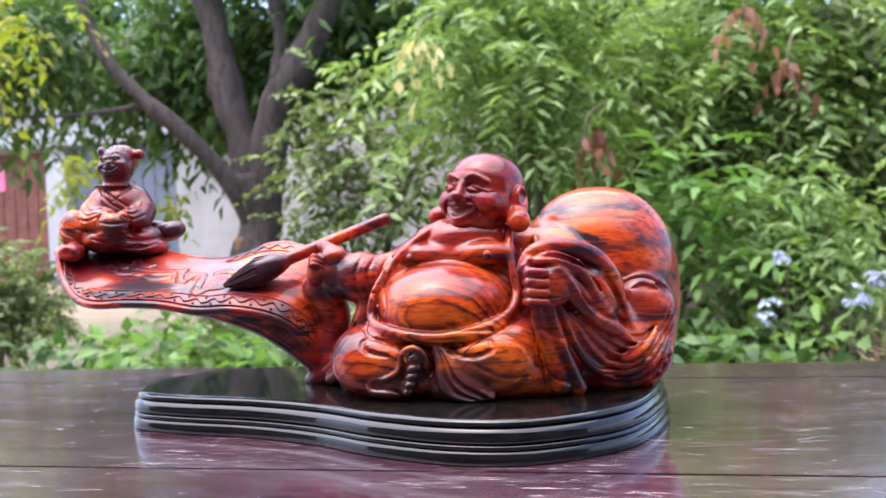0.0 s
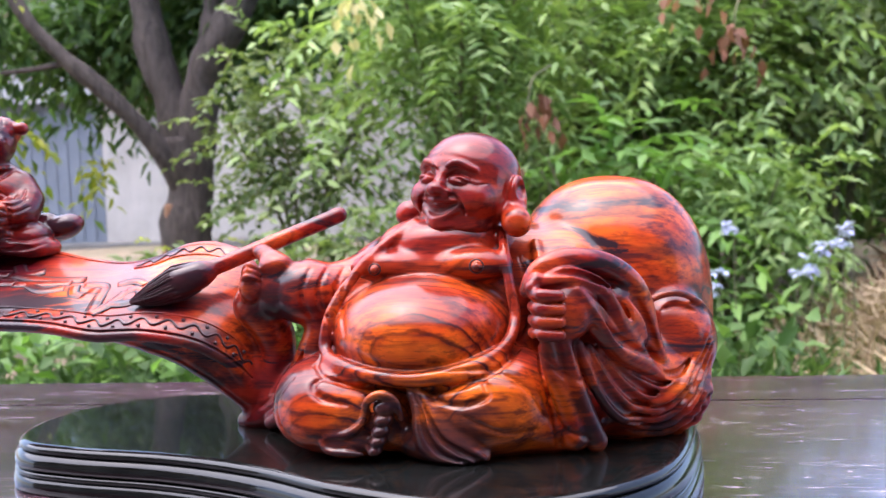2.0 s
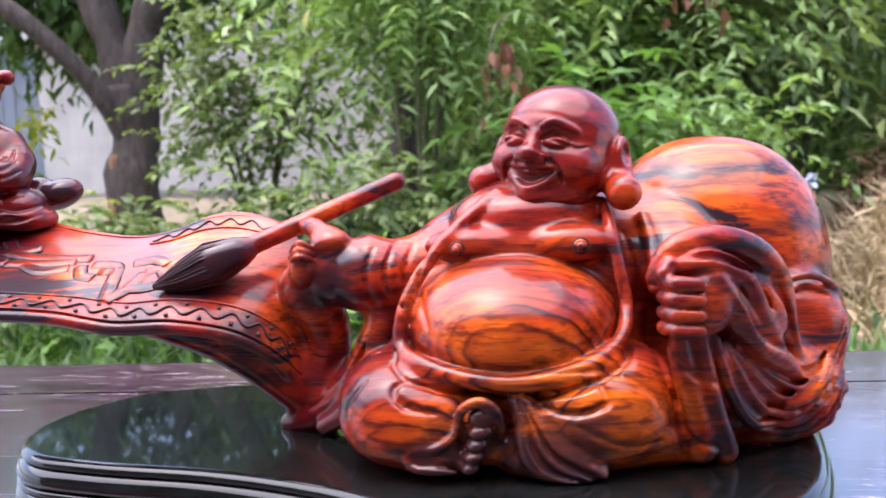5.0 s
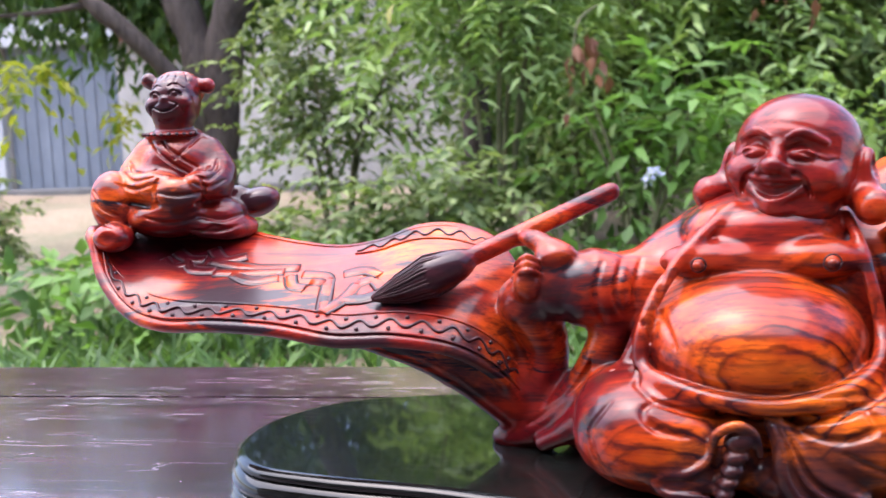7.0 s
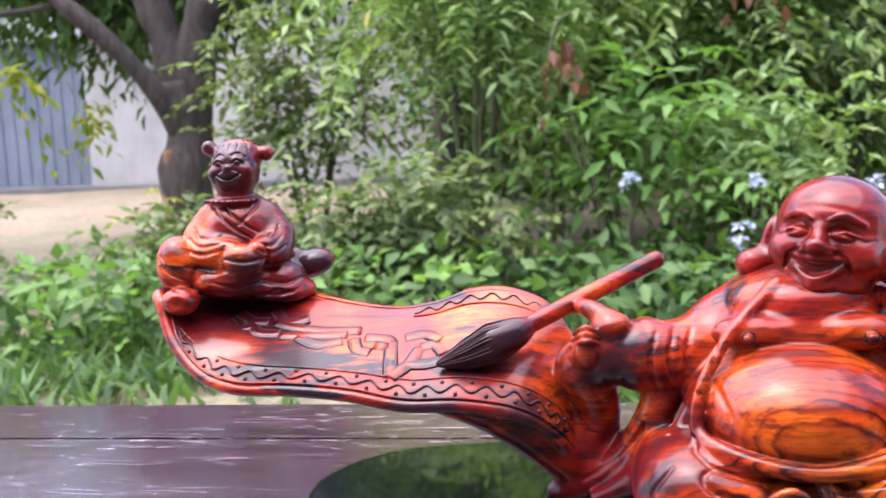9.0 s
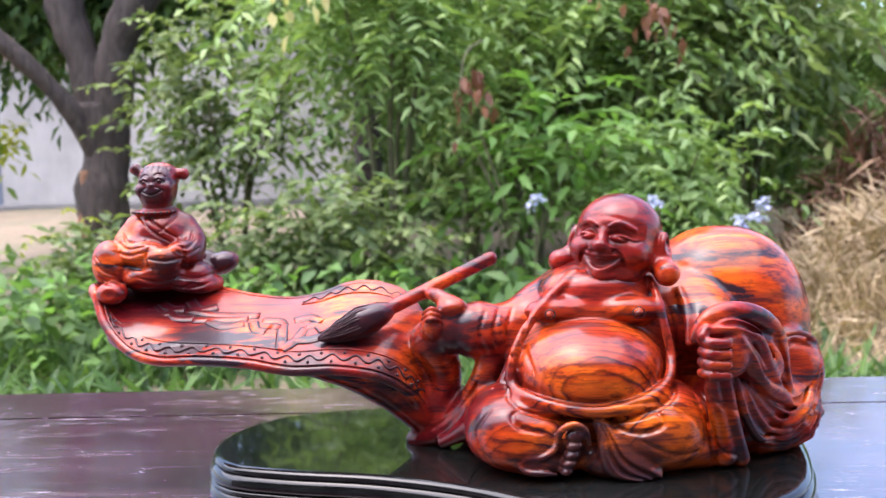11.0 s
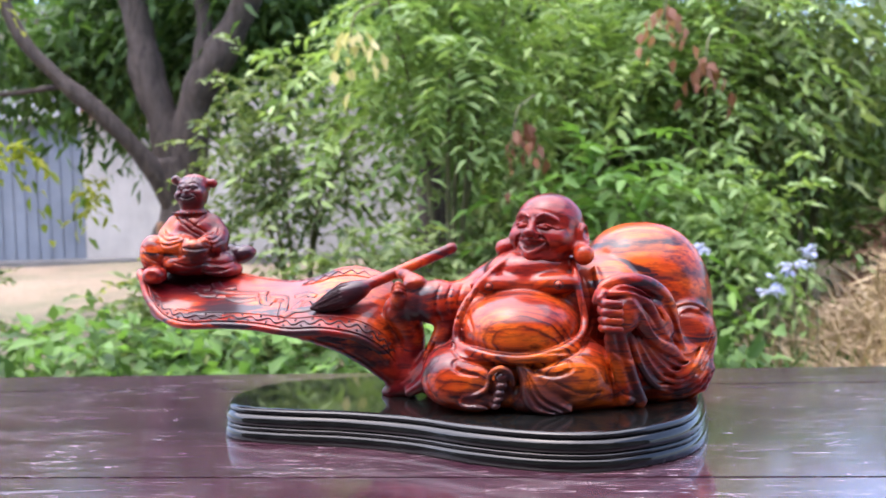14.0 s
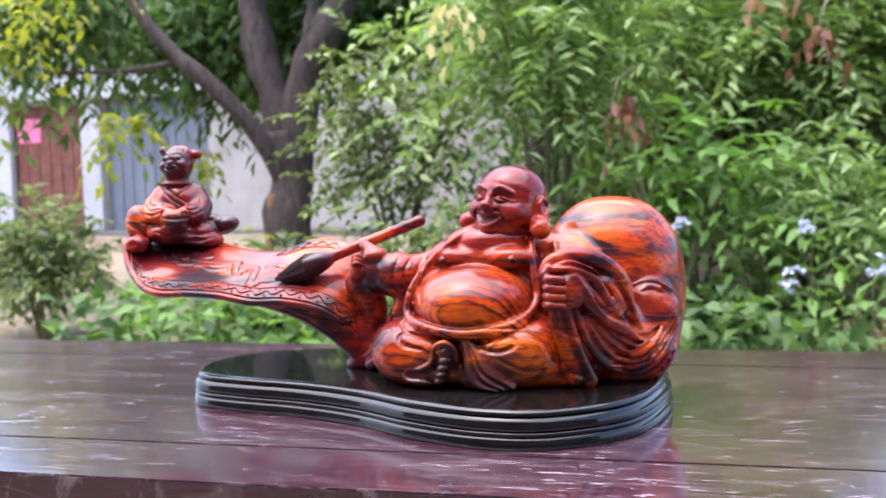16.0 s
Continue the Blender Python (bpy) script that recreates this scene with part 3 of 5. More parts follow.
    g.rope([(0.0040, -0.0900, 0.0560), (0.0060, -0.0940, 0.0655), (0.0140, -0.0965, 0.0700), (0.0215, -0.0950, 0.0660), (0.0245, -0.0930, 0.0560)], [0.0018, 0.0024, 0.0026, 0.0024, 0.0016], 0.0016)
    # hem on one side: a fold with a rolled rim
    g.ball((-0.0080, -0.0830, 0.0410), (0.0170, 0.0120, 0.0095), 0.004)
    g.rope([(0.0050, -0.0905, 0.0600), (0.0010, -0.0930, 0.0520), (-0.0070, -0.0940, 0.0472), (-0.0165, -0.0925, 0.0462), (-0.0205, -0.0915, 0.0420), (-0.0170, -0.0940, 0.0378), (-0.0060, -0.0955, 0.0372), (0.0020, -0.0945, 0.0362)], [0.0014, 0.0022, 0.0024, 0.0024, 0.0020, 0.0018, 0.0018, 0.0012], 0.0012)
    # hem on the other: a pleated sheet that sweeps outwards
    g.ball((0.047, -0.0770, 0.0405), (0.030, 0.0180, 0.0135), 0.004)
    lines = ([(0.0300, -0.0915, 0.0690), (0.0342, -0.0940, 0.0590), (0.0352, -0.0955, 0.0480), (0.0420, -0.0965, 0.0362), (0.0580, -0.0960, 0.0318)],
             [(0.0330, -0.0910, 0.0675), (0.0385, -0.0935, 0.0560), (0.0425, -0.0950, 0.0455), (0.0520, -0.0960, 0.0372), (0.0640, -0.0955, 0.0325)],
             [(0.0365, -0.0905, 0.0660), (0.0430, -0.0930, 0.0545), (0.0500, -0.0945, 0.0452), (0.0610, -0.0950, 0.0395), (0.0705, -0.0945, 0.0338)])
    for line in lines:
        g.rope([(x, y + 0.0040, z) for x, y, z in line], [0.0030, 0.0044, 0.0048, 0.0044, 0.0024], 0.0035)
    for line in lines:
        g.rope(line, [0.0006, 0.0013, 0.0014, 0.0013, 0.0012], 0.0014)
    for p, q in zip(lines, lines[1:]):
        g.rope([(0.5 * (a[0] + b[0]), 0.5 * (a[1] + b[1]) - 0.0002, 0.5 * (a[2] + b[2])) for a, b in zip(p, q)], [0.0003, 0.0010, 0.0014, 0.0014, 0.0006], 0.0016, True)
    # arm and fist on the sack, with its sleeve
    g.rope([(0.112, -0.006, 0.122), (0.128, -0.046, 0.116), (0.116, -0.078, 0.114)], [0.024, 0.020, 0.013], 0.008)
    g.ball((0.138, -0.046, 0.104), (0.028, 0.030, 0.030), 0.006)
    g.ball((0.148, -0.016, 0.060), (0.044, 0.042, 0.036), 0.010)
    g.ball((0.100, -0.045, 0.044), (0.036, 0.034, 0.020), 0.008)
    for pts, r in (([(0.095, -0.086, 0.124), (0.102, -0.086, 0.135), (0.116, -0.080, 0.1395), (0.134, -0.072, 0.1370), (0.148, -0.064, 0.129), (0.157, -0.058, 0.116), (0.162, -0.052, 0.097), (0.169, -0.044, 0.078)], [0.004, 0.0060, 0.0068, 0.0068, 0.0064, 0.0056, 0.0034]),
                   ([(0.102, -0.090, 0.128), (0.119, -0.088, 0.1310), (0.136, -0.080, 0.1215), (0.146, -0.071, 0.101), (0.158, -0.058, 0.082)], [0.0040, 0.0056, 0.0058, 0.0054, 0.0034]),
                   ([(0.122, -0.090, 0.1235), (0.133, -0.085, 0.109), (0.143, -0.076, 0.092), (0.151, -0.066, 0.080)], [0.0040, 0.0052, 0.0048, 0.0030])):
        g.rope(pts, r, 0.0022)
    for pts in ([(0.106, -0.0945, 0.1345), (0.126, -0.0880, 0.1315), (0.143, -0.0760, 0.1160), (0.154, -0.0640, 0.0930)], [(0.122, -0.0980, 0.1285), (0.134, -0.0910, 0.1170), (0.144, -0.0810, 0.0980), (0.154, -0.0670, 0.0800)],
                [(0.150, -0.0720, 0.1260), (0.158, -0.0630, 0.1060), (0.166, -0.0520, 0.0860)]):
        g.rope(pts, [0.0012, 0.0030, 0.0033, 0.0014], 0.0014, True)
    g.ball((0.1165, -0.0845, 0.1125), (0.0145, 0.0135, 0.0165), 0.003)
    for i in range(4):
        g.rope([(0.0985, -0.0905, 0.1228 - 0.0070 * i), (0.1030, -0.0990, 0.1226 - 0.0070 * i), (0.1130, -0.0985, 0.1222 - 0.0070 * i)], [0.0034, 0.0039, 0.0030], 0.0006)
    g.rope([(0.098, -0.094, 0.1265), (0.101, -0.092, 0.131)], [0.0036, 0.0028], 0.002)
    # cloth that falls from the fist, and the folds that sweep back to the sack's neck
    g.rope([(0.104, -0.089, 0.100), (0.108, -0.085, 0.080), (0.114, -0.078, 0.060), (0.118, -0.070, 0.040)], [0.0048, 0.0055, 0.0065, 0.0085], 0.003)
    g.rope([(0.114, -0.088, 0.098), (0.118, -0.083, 0.078), (0.124, -0.074, 0.056), (0.130, -0.064, 0.036)], [0.0040, 0.0050, 0.0058, 0.0070], 0.003)
    g.rope([(0.110, -0.0960, 0.096), (0.114, -0.0925, 0.076), (0.120, -0.0840, 0.054)], [0.0006, 0.0014, 0.0008], 0.002, True)
    for z in (0.084, 0.050):
        g.score([(0.102 + 0.1 * (0.09 - z), z + 0.003), (0.110 + 0.1 * (0.09 - z), z - 0.004), (0.122 + 0.1 * (0.09 - z), z - 0.010)], [0.0002, 0.0006, 0.0003], 0.0030)
    g.score([(0.1000, 0.1000), (0.1010, 0.0800), (0.1070, 0.0580), (0.1100, 0.0360)], [0.0010, 0.0024, 0.0026, 0.0016], 0.0020)
    for i in range(5):
        a, b = 0.0075 * i, 0.0052 * i
        g.rope([(0.122 + 0.7 * a, -0.084 + b, 0.094 - 0.5 * b), (0.131 + a, -0.075 + b, 0.070 + 0.2 * b), (0.143 + 1.1 * a, -0.062 + 1.1 * b, 0.050 + 0.9 * b), (0.160 + a, -0.044 + 1.3 * b, 0.042 + 2.0 * b)],
               [0.0030, 0.0044, 0.0044, 0.0030], 0.0012)
        g.rope([(0.1255 + 0.7 * a, -0.0850 + b, 0.092 - 0.5 * b), (0.1350 + a, -0.0765 + b, 0.069 + 0.2 * b), (0.1475 + 1.1 * a, -0.0635 + 1.1 * b, 0.0515 + 0.9 * b), (0.164 + a, -0.0450 + 1.3 * b, 0.046 + 2.0 * b)],
               [0.0006, 0.0023, 0.0026, 0.0010], 0.001, True)
    # second tip of the wide sleeve, below the elbow
    g.rope([(0.124, -0.084, 0.112), (0.134, -0.079, 0.100), (0.146, -0.070, 0.087), (0.158, -0.060, 0.0785), (0.168, -0.051, 0.0700)], [0.0030, 0.0056, 0.0064, 0.0058, 0.0022], 0.0018)
    g.rope([(0.128, -0.0905, 0.113), (0.141, -0.0800, 0.0985), (0.153, -0.0690, 0.0880), (0.163, -0.0580, 0.0825)], [0.0006, 0.0020, 0.0024, 0.0010], 0.0012, True)
    g.rope([(0.130, -0.0830, 0.095), (0.142, -0.0755, 0.0800), (0.156, -0.0640, 0.0710)], [0.0006, 0.0022, 0.0010], 0.0012, True)
    # waves of cloth under the sack's mouth
    for i in range(6):
        wave = [(0.150 - 0.001 * i, 0.060 - 0.0062 * i), (0.164 + 0.001 * i, 0.0545 - 0.0052 * i), (0.178 + 0.0010 * i, 0.0600 - 0.0050 * i), (0.189 + 0.001 * i, 0.0740 - 0.0058 * i), (0.199, 0.0930 - 0.0070 * i)]
        g.score(wave, [0.0010, 0.0028, 0.0032, 0.0030, 0.0014], 0.0012, False, 0.0010)
        g.score([(x + 0.0012, z - 0.0033) for x, z in wave], [0.0008, 0.0021, 0.0026, 0.0024, 0.0010], 0.0008)
    # arm with the brush
    g.rope([(0.000, 0.004, 0.124), (-0.022, -0.006, 0.118), (-0.044, -0.014, 0.116)], [0.022, 0.020, 0.0195], 0.008)
    g.rope([(-0.0470, -0.014, 0.1185), (-0.0505, -0.015, 0.1185)], [0.0212, 0.0202], 0.001)
    g.rope([(-0.0415, -0.014, 0.1175), (-0.0425, -0.014, 0.1175)], [0.0205, 0.0205], 0.0008)
    g.ball((-0.0655, -0.0155, 0.1200), (0.0170, 0.0165, 0.0180), 0.002)
    g.ball((-0.0660, -0.0215, 0.1365), (0.0110, 0.0090, 0.0070), 0.004, (0, -14, 0))
    g.rope([(-0.0680, -0.0180, 0.1400), (-0.0760, -0.0120, 0.1440), (-0.0820, -0.0040, 0.1450)], [0.0060, 0.0056, 0.0040], 0.005)
    g.ball((-0.0840, 0.004, 0.1440), (0.006, 0.005, 0.005), 0.002)
    g.ball((-0.0800, -0.0270, 0.1230), (0.0078, 0.0078, 0.0092), 0.001)
    for i in range(3):
        h = 0.0034 * i
        g.rope([(-0.0885 + 0.2 * h, -0.0235, 0.1255 + h), (-0.0800, -0.0345 + 0.5 * h, 0.1310 + h), (-0.0715 - 0.2 * h, -0.0270, 0.1270 + h)], [0.0008, 0.0021, 0.0010], 0.0008)
    g.rope([(-0.0700, -0.0330, 0.1300), (-0.0715, -0.0345, 0.1190), (-0.0760, -0.0330, 0.1110)], [0.0004, 0.0016, 0.0006], 0.0014, True)
    for i in range(4):
        a = -0.012 - 0.010 * i
        g.score([(a, 0.134), (a - 0.004, 0.118), (a + 0.002, 0.100)], [0.0004, 0.0015, 0.0005], 0.0024)
    # sleeve hanging to the base
    g.rope([(-0.034, -0.016, 0.104), (-0.044, -0.018, 0.082), (-0.058, -0.014, 0.060), (-0.078, -0.006, 0.041), (-0.092, -0.002, 0.034)], [0.012, 0.010, 0.0085, 0.009, 0.007], 0.005)
    g.rope([(-0.020, -0.030, 0.100), (-0.034, -0.038, 0.076), (-0.052, -0.030, 0.052), (-0.074, -0.018, 0.036)], [0.006, 0.0055, 0.006, 0.005], 0.004)
    g.rope([(-0.040, -0.024, 0.096), (-0.058, -0.024, 0.066), (-0.086, -0.011, 0.042)], [0.001, 0.0022, 0.001], 0.0012, True)
    g.rope([(-0.028, -0.034, 0.096), (-0.044, -0.038, 0.068), (-0.066, -0.026, 0.044)], [0.0008, 0.0020, 0.001], 0.0012, True)
    g.rope([(-0.034, -0.046, 0.088), (-0.048, -0.052, 0.068), (-0.060, -0.044, 0.046)], [0.0006, 0.0016, 0.0008], 0.0014, True)
    g.rope([(-0.078, -0.002, 0.036), (-0.098, 0.002, 0.0325)], [0.008, 0.0060], 0.004)
    g.ball((-0.040, -0.004, 0.050), (0.030, 0.030, 0.026), 0.008)
    # scroll: ribs from the front edge to the back edge, in a row
    fr, bk = scroll_edges(170)
    for a, b in zip(fr, bk):
        m = 0.5 * (a + b)
        m[2] -= 0.001
        g.rope([a, m, b], [0.0032, 0.0046, 0.0032], 0.0016, per=3)
    g.rope([(-0.215, 0.012, 0.100), (-0.160, 0.006, 0.093), (-0.120, 0.002, 0.078), (-0.090, 0.000, 0.052)], [0.009, 0.016, 0.018, 0.014], 0.006)
    g.rope([(-0.082, -0.010, 0.110), (-0.072, -0.004, 0.085), (-0.078, 0.000, 0.056)], [0.016, 0.012, 0.012], 0.006)
    g.ball((-0.305, 0.038, 0.112), (0.036, 0.034, 0.016), 0.008)
    g.ball((-0.286, -0.017, 0.1180), (0.036, 0.0130, 0.0075), 0.0016, (58, 12, 0), cut=True)
    # the brush
    g.rope([(-0.036, 0.031, 0.1655), (-0.116, -0.010, 0.1330)], [0.0054, 0.0052], 0.001)
    g.rope([(-0.114, -0.009, 0.1335), (-0.120, -0.012, 0.1310), (-0.132, -0.015, 0.1265), (-0.147, -0.017, 0.1205), (-0.164, -0.019, 0.1150)], [0.0060, 0.0092, 0.0112, 0.0080, 0.0010], 0.001)
    g.floor(BASE_H - 0.0006)
    return g.skin()


def scroll_edges(n):
    front = smooth_line([(-0.343, 0.022, 0.147), (-0.332, 0.008, 0.125), (-0.310, -0.008, 0.1075), (-0.284, -0.020, 0.1015), (-0.250, -0.026, 0.102), (-0.215, -0.032, 0.1005),
                         (-0.182, -0.036, 0.0955), (-0.150, -0.036, 0.0955), (-0.120, -0.030, 0.089), (-0.100, -0.020, 0.075), (-0.088, -0.010, 0.058)], 12)
    back = smooth_line([(-0.348, 0.030, 0.150), (-0.342, 0.060, 0.150), (-0.310, 0.066, 0.148), (-0.270, 0.060, 0.145), (-0.228, 0.050, 0.137), (-0.196, 0.046, 0.1335),
                        (-0.170, 0.042, 0.1375), (-0.146, 0.040, 0.1455), (-0.122, 0.036, 0.1455), (-0.100, 0.028, 0.136), (-0.084, 0.012, 0.112)], 12)

    def even(line):
        i = np.linspace(0, len(line) - 1, n)
        return np.stack([np.interp(i, np.arange(len(line)), line[:, k]) for k in range(3)], 1)

    return even(front), even(back)


def carve_head():
    """The bald laughing head, in its own axes: it looks along -y."""
    g = Clay((-0.046, -0.040, -0.036), (0.046, 0.036, 0.034), 0.0006)
    g.ball((0, 0.002, 0.003), (0.0275, 0.0290, 0.0255), 0.004)
    g.ball((0, -0.0045, -0.010), (0.0275, 0.0240, 0.0195), 0.006)
    g.ball((0, -0.009, -0.0235), (0.0225, 0.0175, 0.0105), 0.004)
    for s in (-1, 1):
        g.ball((s * 0.0150, -0.0165, -0.0095), (0.0105, 0.0100, 0.0090), 0.004)
        g.ball((s * 0.0100, -0.0295, 0.0005), (0.0082, 0.0052, 0.0042), 0.002, (0, s * 6, 0), cut=True)
        g.ball((s * 0.0100, -0.0240, 0.0000), (0.0064, 0.0042, 0.0030), 0.0010)
        g.rope([(s * 0.0040, -0.0292, -0.0005), (s * 0.0098, -0.0290, 0.0012), (s * 0.0165, -0.0245, -0.0016)], [0.0006, 0.0013, 0.0006], 0.0006, True)
        g.rope([(s * 0.0045, -0.0285, 0.0070), (s * 0.0100, -0.0272, 0.0094), (s * 0.0185, -0.0205, 0.0058)], [0.0011, 0.0020, 0.0011], 0.0024)
        g.ball((s * 0.0056, -0.0285, -0.0078), (0.0036, 0.0034, 0.0030), 0.0012)
        g.rope([(s * 0.0066, -0.0285, -0.0085), (s * 0.0122, -0.0270, -0.0120), (s * 0.0150, -0.0225, -0.0170)], [0.0004, 0.0009, 0.0004], 0.002, True)
        # ears with long lobes
        g.ball((s * 0.0290, 0.004, -0.0055), (0.0050, 0.0085, 0.0110), 0.002, (0, 0, s * 20))
        g.ball((s * 0.0335, 0.0025, -0.0040), (0.0034, 0.0052, 0.0070), 0.0015, (0, 0, s * 20), cut=True)
        g.rope([(s * 0.0285, 0.004, -0.009), (s * 0.0305, 0.001, -0.016), (s * 0.0365, -0.0055, -0.0205)], [0.0052, 0.0072, 0.0082], 0.005)
    g.rope([(0, -0.0262, 0.002), (0, -0.0300, -0.0045)], [0.0018, 0.0034], 0.004)
    g.ball((0, -0.0312, -0.0058), (0.0052, 0.0046, 0.0040), 0.0018)
    # open laughing mouth, lips, teeth
    g.rope([(-0.0118, -0.0258, -0.0112), (0.0, -0.0305, -0.0116), (0.0118, -0.0258, -0.0112)], [0.0010, 0.0016, 0.0010], 0.0015)
    g.rope([(-0.0105, -0.0250, -0.0165), (0.0, -0.0290, -0.0222), (0.0105, -0.0250, -0.0165)], [0.0012, 0.0022, 0.0012], 0.002)
    g.rope([(-0.0112, -0.0262, -0.0128), (-0.0055, -0.0292, -0.0158), (0.0, -0.0302, -0.0168), (0.0055, -0.0292, -0.0158), (0.0112, -0.0262, -0.0128)], [0.0010, 0.0027, 0.0036, 0.0027, 0.0010], 0.0008, True)
    g.rope([(-0.0080, -0.0252, -0.0134), (0.0, -0.0276, -0.0140), (0.0080, -0.0252, -0.0134)], [0.0007, 0.0014, 0.0007], 0.0004)
    g.ball((0, -0.0240, -0.0255), (0.0090, 0.0062, 0.0048), 0.003)
    for s in (-1, 1):
        g.score([(s * 0.0070, -0.0070), (s * 0.0130, -0.0115), (s * 0.0148, -0.0180)], [0.0004, 0.0010, 0.0004], 0.0018)
        g.score([(s * 0.0035, 0.0012), (s * 0.0095, 0.0046), (s * 0.0165, 0.0012)], [0.0003, 0.0009, 0.0004], 0.0012)
        g.score([(s * 0.0165, -0.0012), (s * 0.0200, -0.0022), (s * 0.0230, -0.0010)], [0.0005, 0.0006, 0.0002], 0.0010)
    g.score([(-0.0090, -0.0262), (0.0, -0.0285), (0.0090, -0.0262)], [0.0003, 0.0008, 0.0003], 0.0014)
    for z in (0.0125, 0.0165):
        g.rope([(-0.013, -0.0235, z), (0.0, -0.0262, z + 0.0012), (0.013, -0.0235, z)], [0.0003, 0.0006, 0.0003], 0.0025, True)
    return g.skin()


def carve_child():
    """The small seated figure on the scroll, about its seat; it looks along -y."""
    g = Clay((-0.062, -0.052, -0.016), (0.074, 0.042, 0.114), 0.00065)
    g.ball((0.003, 0.004, 0.036), (0.0250, 0.0200, 0.0300), 0.006)
    g.rope([(-0.014, 0.000, 0.051), (0.002, 0.002, 0.057), (0.020, 0.000, 0.050)], [0.0095, 0.0115, 0.0095], 0.006)
    for s in (-1, 1):
        g.rope([(0.003 + s * 0.019, 0.000, 0.050), (0.003 + s * 0.0255, -0.006, 0.038), (0.005 + s * 0.0220, -0.016, 0.029)], [0.0090, 0.0110, 0.0105], 0.004)
        g.rope([(0.005 + s * 0.0230, -0.014, 0.030), (0.008 + s * 0.0150, -0.025, 0.031), (0.011 + s * 0.0080, -0.029, 0.031)], [0.0105, 0.0092, 0.0078], 0.003)
    g.ball((0.003, -0.012, 0.042), (0.0180, 0.0100, 0.0160), 0.008)
    g.ball((0.009, -0.0310, 0.0255), (0.0150, 0.0105, 0.0115), 0.001)
    # lap, legs and shoes
    g.ball((0.000, -0.010, 0.012), (0.030, 0.027, 0.014), 0.006)
    g.ball((-0.034, -0.014, 0.020), (0.0150, 0.0165, 0.0215), 0.0015, (0, -10, 0))
    g.rope([(-0.044, -0.024, 0.030), (-0.037, -0.031, 0.022), (-0.030, -0.030, 0.014)], [0.0005, 0.0014, 0.0005], 0.0015, True)
    g.ball((-0.030, -0.034, 0.002), (0.0120, 0.0120, 0.0090), 0.003)
    g.ball((-0.030, -0.046, 0.004), (0.006, 0.002, 0.005), 0.001, cut=True)
    g.ball((0.030, -0.010, 0.011), (0.0155, 0.0165, 0.0115), 0.004)
    g.rope([(0.020, -0.026, 0.006), (0.036, -0.022, 0.004), (0.046, -0.010, 0.004)], [0.006, 0.007, 0.006], 0.003)
    g.ball((0.036, 0.006, 0.018), (0.0120, 0.0100, 0.0110), 0.004)
    g.ball((0.0475, 0.006, 0.0175), (0.0160, 0.0120, 0.0095), 0.0015, (0, -16, 0))
    g.score([(0.022, 0.0030), (0.030, 0.0065), (0.040, 0.0040)], [0.0004, 0.0012, 0.0004], 0.001)
    # folds of the crossed robe and the sleeves
    for x, z in ((0, 0), (0.0045, 0.0035)):
        g.score([(-0.014 + x, 0.0610 + z), (0.000 + x, 0.0480 + z), (0.014 + x, 0.0385 + z)], [0.0004, 0.0011, 0.0005], 0.0012)
    g.score([(0.018, 0.0600), (0.011, 0.0520), (0.006, 0.0470)], [0.0003, 0.0010, 0.0003], 0.0012)
    for s in (-1, 1):
        for k in range(3):
            g.score([(0.003 + s * (0.033 - 0.003 * k), 0.0340 + 0.006 * k), (0.005 + s * 0.0240, 0.0300 + 0.005 * k), (0.009 + s * (0.0120 + 0.001 * k), 0.0330 + 0.004 * k)], [0.0003, 0.0014, 0.0004], 0.0014)
        g.score([(0.004 + s * 0.0320, 0.0230), (0.007 + s * 0.0200, 0.0205), (0.011 + s * 0.0100, 0.0205)], [0.0006, 0.0028, 0.0012], 0.0012)
        g.score([(0.012 + s * 0.0125, 0.0360), (0.012 + s * 0.0145, 0.0290), (0.012 + s * 0.0120, 0.0220)], [0.0008, 0.0015, 0.0008], 0.0008)
    for line in ([(-0.046, 0.0280), (-0.039, 0.0200), (-0.029, 0.0150)], [(-0.046, 0.0180), (-0.038, 0.0120), (-0.028, 0.0090)], [(-0.010, 0.0135), (0.006, 0.0095), (0.022, 0.0125)], [(0.020, 0.0130), (0.034, 0.0100), (0.047, 0.0130)], [(0.016, 0.0050), (0.032, 0.0035), (0.046, 0.0070)], [(0.000, 0.0280), (0.013, 0.0262), (0.026, 0.0275)]):
        g.score(line, [0.0004, 0.0013, 0.0004], 0.0016)
    # collar, neck, head
    g.rope([(0.0, 0.000, 0.058), (0.0, -0.002, 0.072)], [0.0125, 0.0115], 0.002)
    g.ball((0.0, -0.001, 0.0620), (0.0180, 0.0165, 0.0034), 0.001)
    g.ball((0.0, -0.002, 0.0850), (0.0165, 0.0165, 0.0175), 0.003)
    g.ball((0.0, -0.005, 0.0770), (0.0150, 0.0140, 0.0105), 0.004)
    g.ball((0.0, 0.0035, 0.0935), (0.0172, 0.0162, 0.0125), 0.0008)
    for s in (-1, 1):
        g.rope([(s * 0.011, 0.004, 0.0965), (s * 0.0175, 0.003, 0.0995 - 0.005 * (s > 0)), (s * 0.0205, 0.003, 0.1020 - 0.008 * (s > 0))], [0.0044, 0.0046, 0.0052], 0.0012)
        g.ball((s * 0.0100, -0.0120, 0.0805), (0.0062, 0.0054, 0.0056), 0.0030)
        g.ball((s * 0.0066, -0.0158, 0.0876), (0.0044, 0.0030, 0.0026), 0.0010)
        g.score([(s * 0.0030, 0.0855), (s * 0.0066, 0.0880), (s * 0.0106, 0.0852)], [0.0006, 0.0010, 0.0006], 0.0004)
